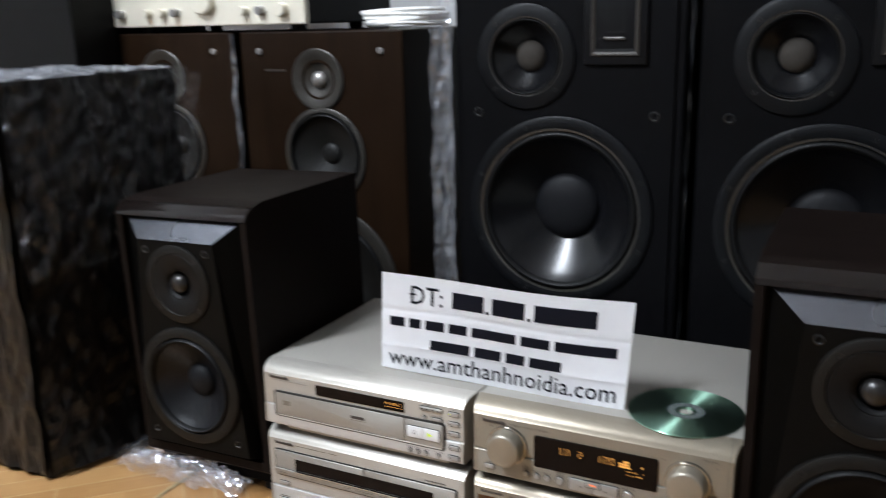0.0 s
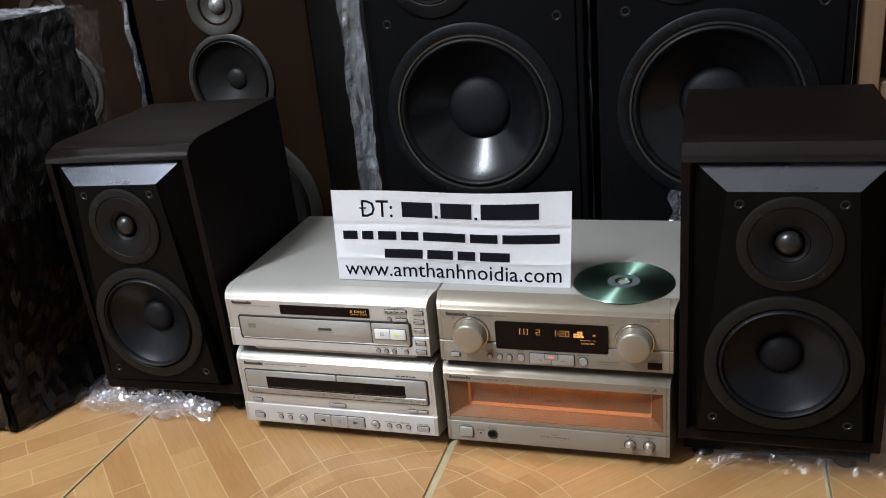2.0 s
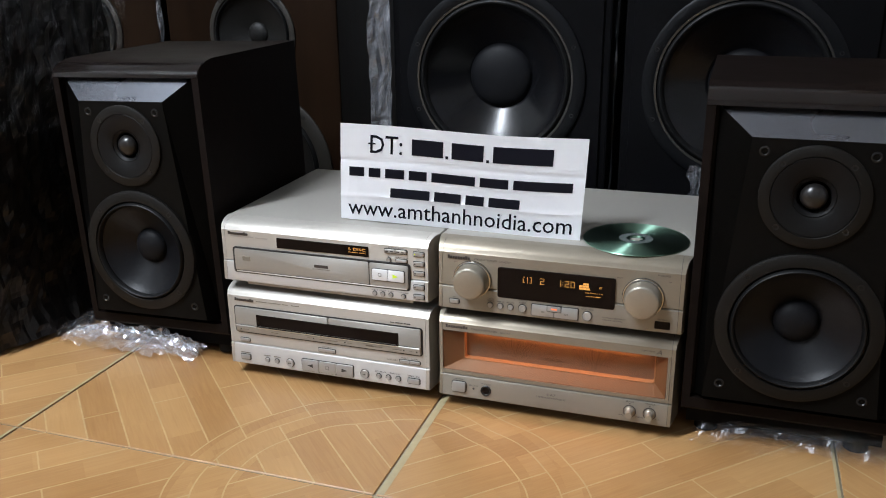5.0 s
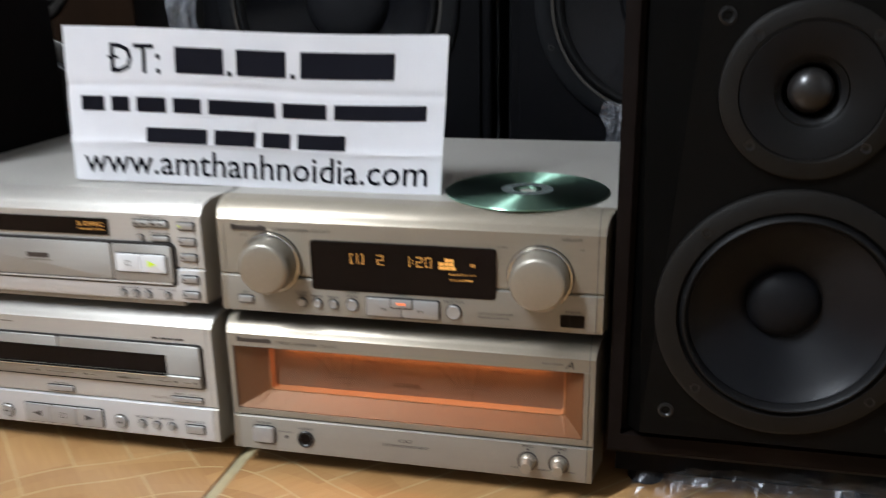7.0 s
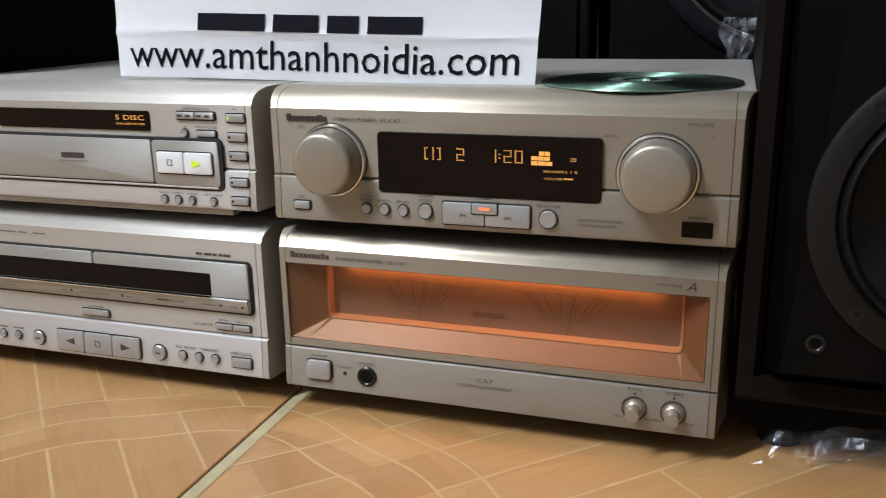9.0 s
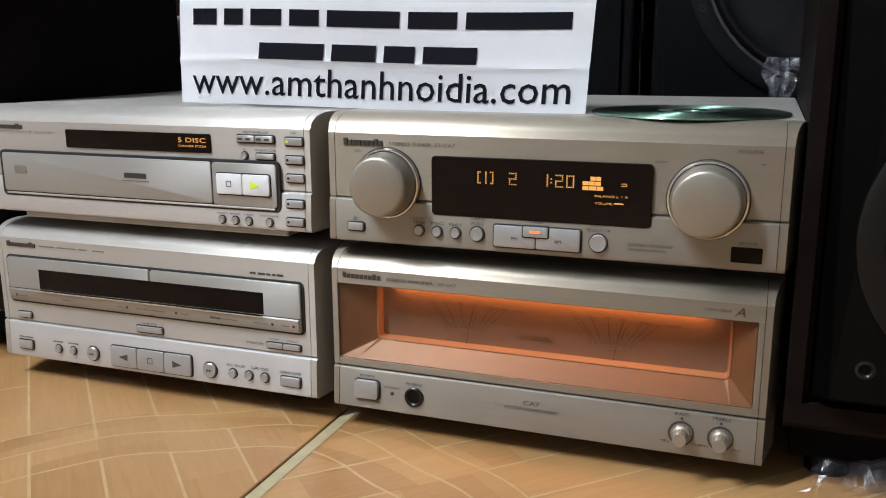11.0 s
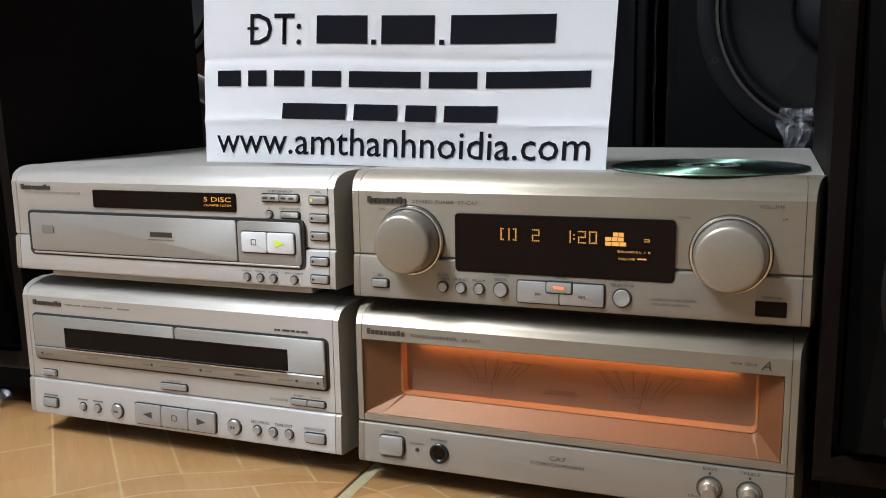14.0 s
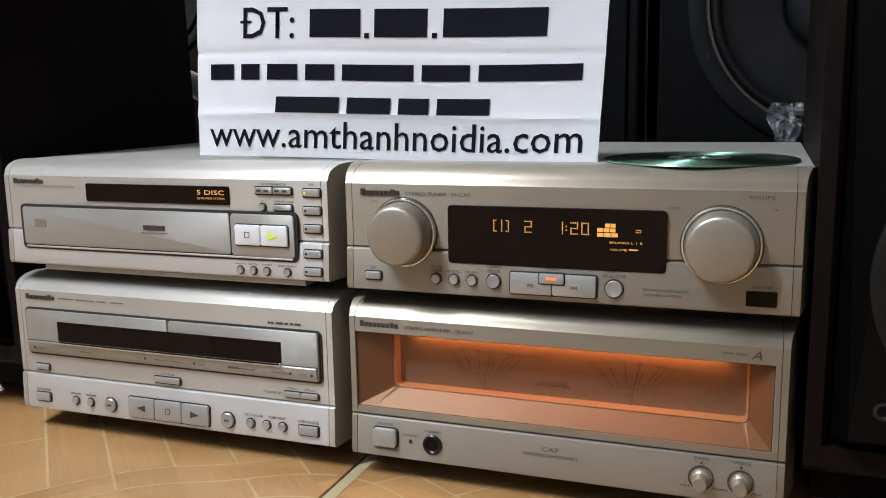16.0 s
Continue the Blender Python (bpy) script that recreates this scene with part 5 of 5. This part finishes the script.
def brown_speaker(cx, fy, label):
    zt, hw, dep = 0.612, 0.1660, 0.30
    t = thing("brown_speaker", (cx, fy + 0.15, FLOOR), label, "loudspeaker", "pair of brown wooden speakers")
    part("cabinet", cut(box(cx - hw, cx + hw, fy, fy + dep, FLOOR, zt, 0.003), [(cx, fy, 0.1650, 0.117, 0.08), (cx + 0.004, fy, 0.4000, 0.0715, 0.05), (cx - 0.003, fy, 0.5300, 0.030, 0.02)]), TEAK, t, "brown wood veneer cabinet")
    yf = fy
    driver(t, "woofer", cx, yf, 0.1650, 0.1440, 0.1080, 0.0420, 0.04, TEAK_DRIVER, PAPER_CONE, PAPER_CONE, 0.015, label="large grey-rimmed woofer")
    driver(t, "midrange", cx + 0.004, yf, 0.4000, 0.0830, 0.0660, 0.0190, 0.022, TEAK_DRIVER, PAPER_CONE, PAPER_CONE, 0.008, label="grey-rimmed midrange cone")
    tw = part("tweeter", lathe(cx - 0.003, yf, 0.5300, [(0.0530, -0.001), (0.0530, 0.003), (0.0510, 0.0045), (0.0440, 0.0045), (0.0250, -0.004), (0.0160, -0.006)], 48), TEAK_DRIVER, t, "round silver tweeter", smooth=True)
    part("dome", lathe(cx - 0.003, yf, 0.5300, dome(0.0150, 0.0120, -0.006), 28), DOME, tw, smooth=True)
    for sx in (-0.1240, 0.1240):
        part("grille_pin", lathe(cx + sx, yf, 0.5780, [(0.0060, -0.001), (0.0060, 0.003), (0.0040, 0.005), (0, 0.005)], 16), DOME, t, "small bright grille pin", smooth=True)
    part("name_strip", box(cx - 0.115, cx - 0.070, yf - 0.0008, yf + 0.001, 0.5440, 0.5475), COPPER, t)
    return t


brown_speaker(-0.4985, 0.470, "brown wood veneer speaker with silver drivers and no grille")
brown_speaker(-0.8500, 0.470, "brown wood veneer speaker half hidden by the wrapped one")


def wrapped_speaker():
    x1, y0, y1, zt = -0.6300, -0.0600, 0.2550, 0.5550
    t = thing("wrapped_speaker", (x1 - 0.11, 0.1, FLOOR), "black speaker cabinet wrapped in crumpled dark stretch film", "loudspeaker")
    part("cabinet", box(x1 - 0.23, x1, y0, y1, FLOOR, zt, 0.004), BLACKBOX, t, "plain black cabinet")

    def flank(u, v):
        """Film down the side, flaring into a skirt on the floor."""
        flare = 0.034 * max(0.0, 1 - v / 0.16) ** 2 * min(1.0, 3 * u)
        return Vector((x1 + 0.005 + flare, y0 - 0.002 + u * (y1 - y0), FLOOR + 0.008 + v * (zt - FLOOR))), (1, 0, 0.1)
    part("film_wrap", crumple(48, 70, flank, 0.006, 8, 3.3), DARKFILM, t, "dark crumpled film")
    part("film_wrap", crumple(34, 60, lambda u, v: (Vector((x1 - 0.235 + u * 0.235, y0 - 0.005, FLOOR + 0.008 + v * (zt - FLOOR))), (0, -1, 0)), 0.005, 6, 5.7), DARKFILM, t, "dark crumpled film")
    part("film_wrap", crumple(40, 40, lambda u, v: (Vector((x1 + 0.010, y0 + u * (y1 - y0 + 0.02), 0.30 + v * (zt - 0.29))), (1, 0, 0)), 0.007, 9, 4.3), WRAP, t, "crumpled clear film")
    part("film_wrap", crumple(34, 34, lambda u, v: (Vector((x1 - 0.235 + u * 0.245, y0 - 0.006 + v * (y1 - y0 + 0.012), zt + 0.006)), (0, 0, 1)), 0.007, 8, 8.1), FILM, t, "crumpled clear film")
    part("film_edge", crumple(10, 50, lambda u, v: (Vector((x1 + 0.012 + 0.026 * u * v, y1 - 0.01 + 0.024 * u, 0.30 + v * (zt - 0.30))), (1, 0, 0)), 0.007, 7, 1.2), WRAP, t, "loose film edge")


wrapped_speaker()

solo("tall_black_cabinet", join(box(-1.32, -0.955, 0.36, 0.72, FLOOR, 1.15, 0.004)), BLACKBOX, "tall plain black cabinet in deep shadow", "cabinet", (-1.13, 0.5, FLOOR))


# ---- wraps, films, cables, the amplifier on top and the wooden frame ----
def film_strip(name, place, nx, ny, amount, freq, seed, material, label):
    return solo(name, crumple(nx, ny, place, amount, freq, seed), material, label, "plastic film", place(0.5, 0)[0])


film_strip("bubble_film", lambda u, v: (Vector((-0.2440 + 0.036 * u, 0.398 + 0.014 * math.sin(3 * u), 0.150 + 0.85 * v)), (0, -1, 0)), 8, 110, 0.006, 14, 2.2, MILKY,
           "folded strip of clear bubble film along the black speaker")
film_strip("film_sliver", lambda u, v: (Vector((-0.678 + 0.010 * u, 0.462, FLOOR + 0.60 * v)), (0, -1, 0)), 3, 60, 0.006, 10, 6.2, FILM, "thin sliver of clear film between brown speakers")
film_strip("film_sliver", lambda u, v: (Vector((0.141 + 0.003 * u, 0.404, FLOOR + 0.90 * v)), (0, -1, 0)), 3, 70, 0.004, 12, 9.2, WRAP, "thin sliver of clear film between black speakers")
film_strip("film_scrap", lambda u, v: (Vector((0.262 + 0.022 * u, 0.312 + 0.01 * v, FLOOR + 0.009 + 0.234 * v)), (0, -1, 0)), 10, 66, 0.008, 9, 4.4, FILM, "crumpled scrap of clear film behind the tuner")


def heap(cx, cy, lx, ly, h, seed):
    def place(u, v):
        a, b = (u - 0.5) * 2, (v - 0.5) * 2
        e = max(0.0, 1 - a * a) ** 0.5 * max(0.0, 1 - b * b) ** 0.6
        wob = 0.25 * noise.noise(Vector((u * 4, v * 3, seed + 5)))
        return Vector((cx + a * lx * (0.9 + wob * 0.3), cy + b * ly * (0.85 + wob), FLOOR + 0.004 + h * e * (0.55 + 0.7 * abs(wob) * 2))), (0, 0, 1)
    return place


def crumpled_film(cx, cy, lx, ly, h, seed, label, material=None):
    place = heap(cx, cy, lx, ly, h, seed)
    bm = crumple(64, 22, place, 0.007, 7, seed)
    for v in bm.verts:
        v.co.z = max(v.co.z, FLOOR + 0.0008)
    b2 = crumple(54, 18, heap(cx + 0.01, cy + 0.006, lx * 0.85, ly * 0.7, h * 1.35, seed + 3), 0.009, 6, seed + 2)
    for v in b2.verts:
        v.co.z = max(v.co.z, FLOOR + 0.0014)
    t = thing("crumpled_film", (cx, cy, FLOOR), label, "plastic film", "crumpled film under the speakers")
    part("lower_layer", bm, material or FILM, t)
    part("upper_fold", b2, material or FILM, t)
    return t


crumpled_film(-0.4660, 0.022, 0.122, 0.026, 0.024, 1.5, "crumpled clear film heap before the speaker")
crumpled_film(0.4400, 0.030, 0.150, 0.042, 0.020, 7.5, "flattened crumpled film under the speaker", THIN)
crumpled_film(-0.5720, 0.060, 0.026, 0.050, 0.016, 11.5, "crumpled clear film at the wrapped cabinet's foot", THIN)


for fx, fw in ((-0.205, 0.034), (-0.040, 0.007)):
    film_strip("film_tab", lambda u, v, fx=fx, fw=fw: (Vector((fx + fw * u, -0.004 + 0.012 * (1 - v), FLOOR + 0.0005 + 0.011 * v)), (0, -1, 0)), 12, 6, 0.002, 4, fx * 40, THIN,
               "torn tab of clear film under the cassette deck")


def top_amplifier():
    x0, x1, fy, z0, z1 = -0.9650, -0.5150, 0.4620, 0.6240, 0.7450
    t = thing("integrated_amplifier", ((x0 + x1) / 2, fy + 0.15, 0.612), "cream-fronted amplifier with round knobs on the brown speakers", "amplifier")
    part("case", box(x0 + 0.004, x1 - 0.004, fy + 0.012, fy + 0.30, z0, z1, 0.003), BLACKBOX, t, "black metal case")
    part("faceplate", box(x0, x1, fy, fy + 0.013, z0, z1, 0.002), CREAM, t, "cream metal faceplate")
    for i, (u, r) in enumerate(((0.07, 0.009), (0.22, 0.008), (0.30, 0.008), (0.37, 0.008), (0.52, 0.024), (0.72, 0.008), (0.80, 0.008), (0.90, 0.012))):
        part("knob", lathe(x0 + u * (x1 - x0), fy, z0 + 0.024 + (0.018 if r > 0.02 else 0), [(r, 0), (r * 0.95, 0.012), (r * 0.85, 0.014), (0, 0.014)], 28), CREAM if i % 3 else DOME, t, smooth=True)
    for sx in (x0 + 0.05, x1 - 0.05):
        for sy in (0.05, 0.24):
            part("foot", lathe_z(sx, fy + sy, 0.612, 0.014, 0.0125), RUBBER, t)


top_amplifier()
loops = []
for k in range(260):
    a = k / 260 * 2 * math.pi * 5
    r = 0.058 + 0.006 * math.sin(k * 0.37)
    loops.append((-0.375 + r * 1.25 * math.cos(a), 0.555 + r * math.sin(a), 0.6165 + 0.026 * k / 260 + 0.002 * math.sin(a * 1.7)))
solo("cable_coil", tube(loops, 0.0036, 7), WHITE, "coil of white cable on the brown speaker", "cable", (-0.375, 0.555, 0.612), smooth=True)
solo("white_packet", crumple(14, 8, lambda u, v: (Vector((-0.990 + 0.075 * u, 0.480 + 0.03 * v, 0.618 + 0.014 * math.sin(3.1 * u) * math.sin(3.1 * v) + 0.004)), (0, 0, 1)), 0.003, 4, 2.0), WHITE,
     "small crumpled white packet on the brown speaker", "packet", (-0.95, 0.49, 0.612))


def wooden_frame():
    t = thing("wooden_frame", (0.70, 0.5, FLOOR), "pale wooden frame leaning beside the black speaker", "frame")
    part("post", box(0.5080, 0.5380, 0.430, 0.470, FLOOR, 1.25, 0.002), PINE, t)
    part("rail", box(0.5380, 1.00, 0.436, 0.466, 0.33, 0.372, 0.002), PINE, t)
    part("back_board", box(0.5380, 1.00, 0.462, 0.474, 0.372, 1.25, 0.001), TEAK, t, "dark brown board")


wooden_frame()


# ---- floor: square tiles printed with curved planks, mirrored about their joints ----
PITCH, JOINT = 0.4545, 0.0026


def line_quad(bm, a, b, w):
    d = Vector((b[0] - a[0], b[1] - a[1]))
    if d.length < 1e-5:
        return
    n = Vector((-d.y, d.x)).normalized() * w / 2
    bm.faces.new([bm.verts.new((x, y, 0.00025)) for x, y in ((a[0] + n.x, a[1] + n.y), (a[0] - n.x, a[1] - n.y), (b[0] - n.x, b[1] - n.y), (b[0] + n.x, b[1] + n.y))])


def ring_radius(base, a):
    d = math.degrees(a)
    return base * (1 - 0.085 * math.exp(-((d - 64) / 16) ** 2) - 0.045 * math.exp(-((d - 36) / 15) ** 2))


RINGS = (0.2230, 0.1930, 0.1580)


def tile_print():
    bm = bmesh.new()
    lo, hi = 0.001, PITCH - 0.002
    inside = lambda p, q: lo < p < hi and lo < q < hi
    for base in RINGS:
        angles = [i / 60 * math.pi / 2 for i in range(61)]
        pts = [(ring_radius(base, a) * math.cos(a), ring_radius(base, a) * math.sin(a)) for a in angles]
        for a, b in zip(pts, pts[1:]):
            if inside(*a) and inside(*b):
                line_quad(bm, a, b, 0.0019)
    step = 0.002
    for k in range(-8, 12):
        c = 0.164 - 0.0578 * k
        out, inn = ((1, 2), (0, 1), (0, 2), (1, 2), (0, 1))[k % 5]
        start = None
        for i in range(0, 460):
            s = i * step
            p, q = (s - c) / 2, (s + c) / 2
            r, a = math.hypot(p, q), math.atan2(max(q, 0), max(p, 1e-6))
            ok = inside(p, q) and (r > ring_radius(RINGS[out], a) or r < ring_radius(RINGS[inn], a))
            if ok and start is None:
                start = (p, q)
            if start is not None and not ok:
                line_quad(bm, start, last, 0.0019)
                start = None
            last = (p, q)
        # short cross joints between this line and the next
        for s in ((0.432, 0.80) if k % 2 == 0 else (0.635,)):
            a = ((s - c) / 2, (s + c) / 2)
            b = ((s - c + 0.0578) / 2, (s + c - 0.0578) / 2)
            if inside(*a) and inside(*b) and math.hypot(*a) > 0.223 and math.hypot(*b) > 0.223:
                line_quad(bm, a, b, 0.0018)
    return bm


def mesh_of(name, bm, material, mirror, uv=False):
    if uv:
        layer = bm.loops.layers.uv.new("print")
        for f in bm.faces:
            for lp in f.loops:
                lp[layer].uv = (lp.vert.co.x, lp.vert.co.y)
    if mirror:
        for v in bm.verts:
            v.co.x = -v.co.x
        bmesh.ops.reverse_faces(bm, faces=bm.faces)
    me = bpy.data.meshes.new(name)
    bm.to_mesh(me)
    bm.free()
    me.materials.append(material)
    return me


def floor():
    base = solo("floor", box(-2.3, 2.1, -2.6, 1.25, -0.05, FLOOR - 0.0016), GROUT, "glossy ceramic floor tiles printed as curved wooden planks", "floor", kind="structure")
    plates, prints, edges = [], [], []
    for mirror in (False, True):
        h = JOINT / 2
        plates.append(mesh_of("tile", box(h, PITCH - h, h, PITCH - h, -0.008, 0.0, 0.0007, 1), TILE, mirror, uv=True))
        prints.append(mesh_of("print_lines", tile_print(), LINE, mirror))
        bm = bmesh.new()
        for a, b in ((0.0014, 0.0095), (PITCH - 0.0050, PITCH - 0.0014)):
            bm.faces.new([bm.verts.new((x, y, 0.00035)) for x, y in ((a, 0.002), (b, 0.002), (b, PITCH - 0.002), (a, PITCH - 0.002))])
        edges.append(mesh_of("pale_border", bm, BORDER, mirror))
    ox, oy = -0.0015, -0.2000
    for i in range(-6, 5):
        for j in range(-6, 4):
            mx = (i % 2 == 0)          # print origin at the low-x side of even tiles
            my = (j % 2 == 0)
            x = ox + (i if mx else i + 1) * PITCH
            y = oy + (j if my else j + 1) * PITCH
            if abs(ox + (i + 0.5) * PITCH + 0.1) > 2.0 or not -2.4 < oy + (j + 0.5) * PITCH < 1.1:
                continue
            # low-x, low-y: as drawn; high-x: mirrored; high-y: turned half round and mirrored again
            if my:
                mirror, turn = (not mx), 0
            else:
                mirror, turn = mx, 180
            k = int(mirror)
            tl = new("tile", plates[k])
            tl.parent = base
            tl.matrix_basis = pose(x, y, FLOOR, 0, 0, turn)
            pl = new("print_lines", prints[k])
            pl.parent = tl
            if mx:
                el = new("pale_border", edges[k])
                el.parent = tl


floor()
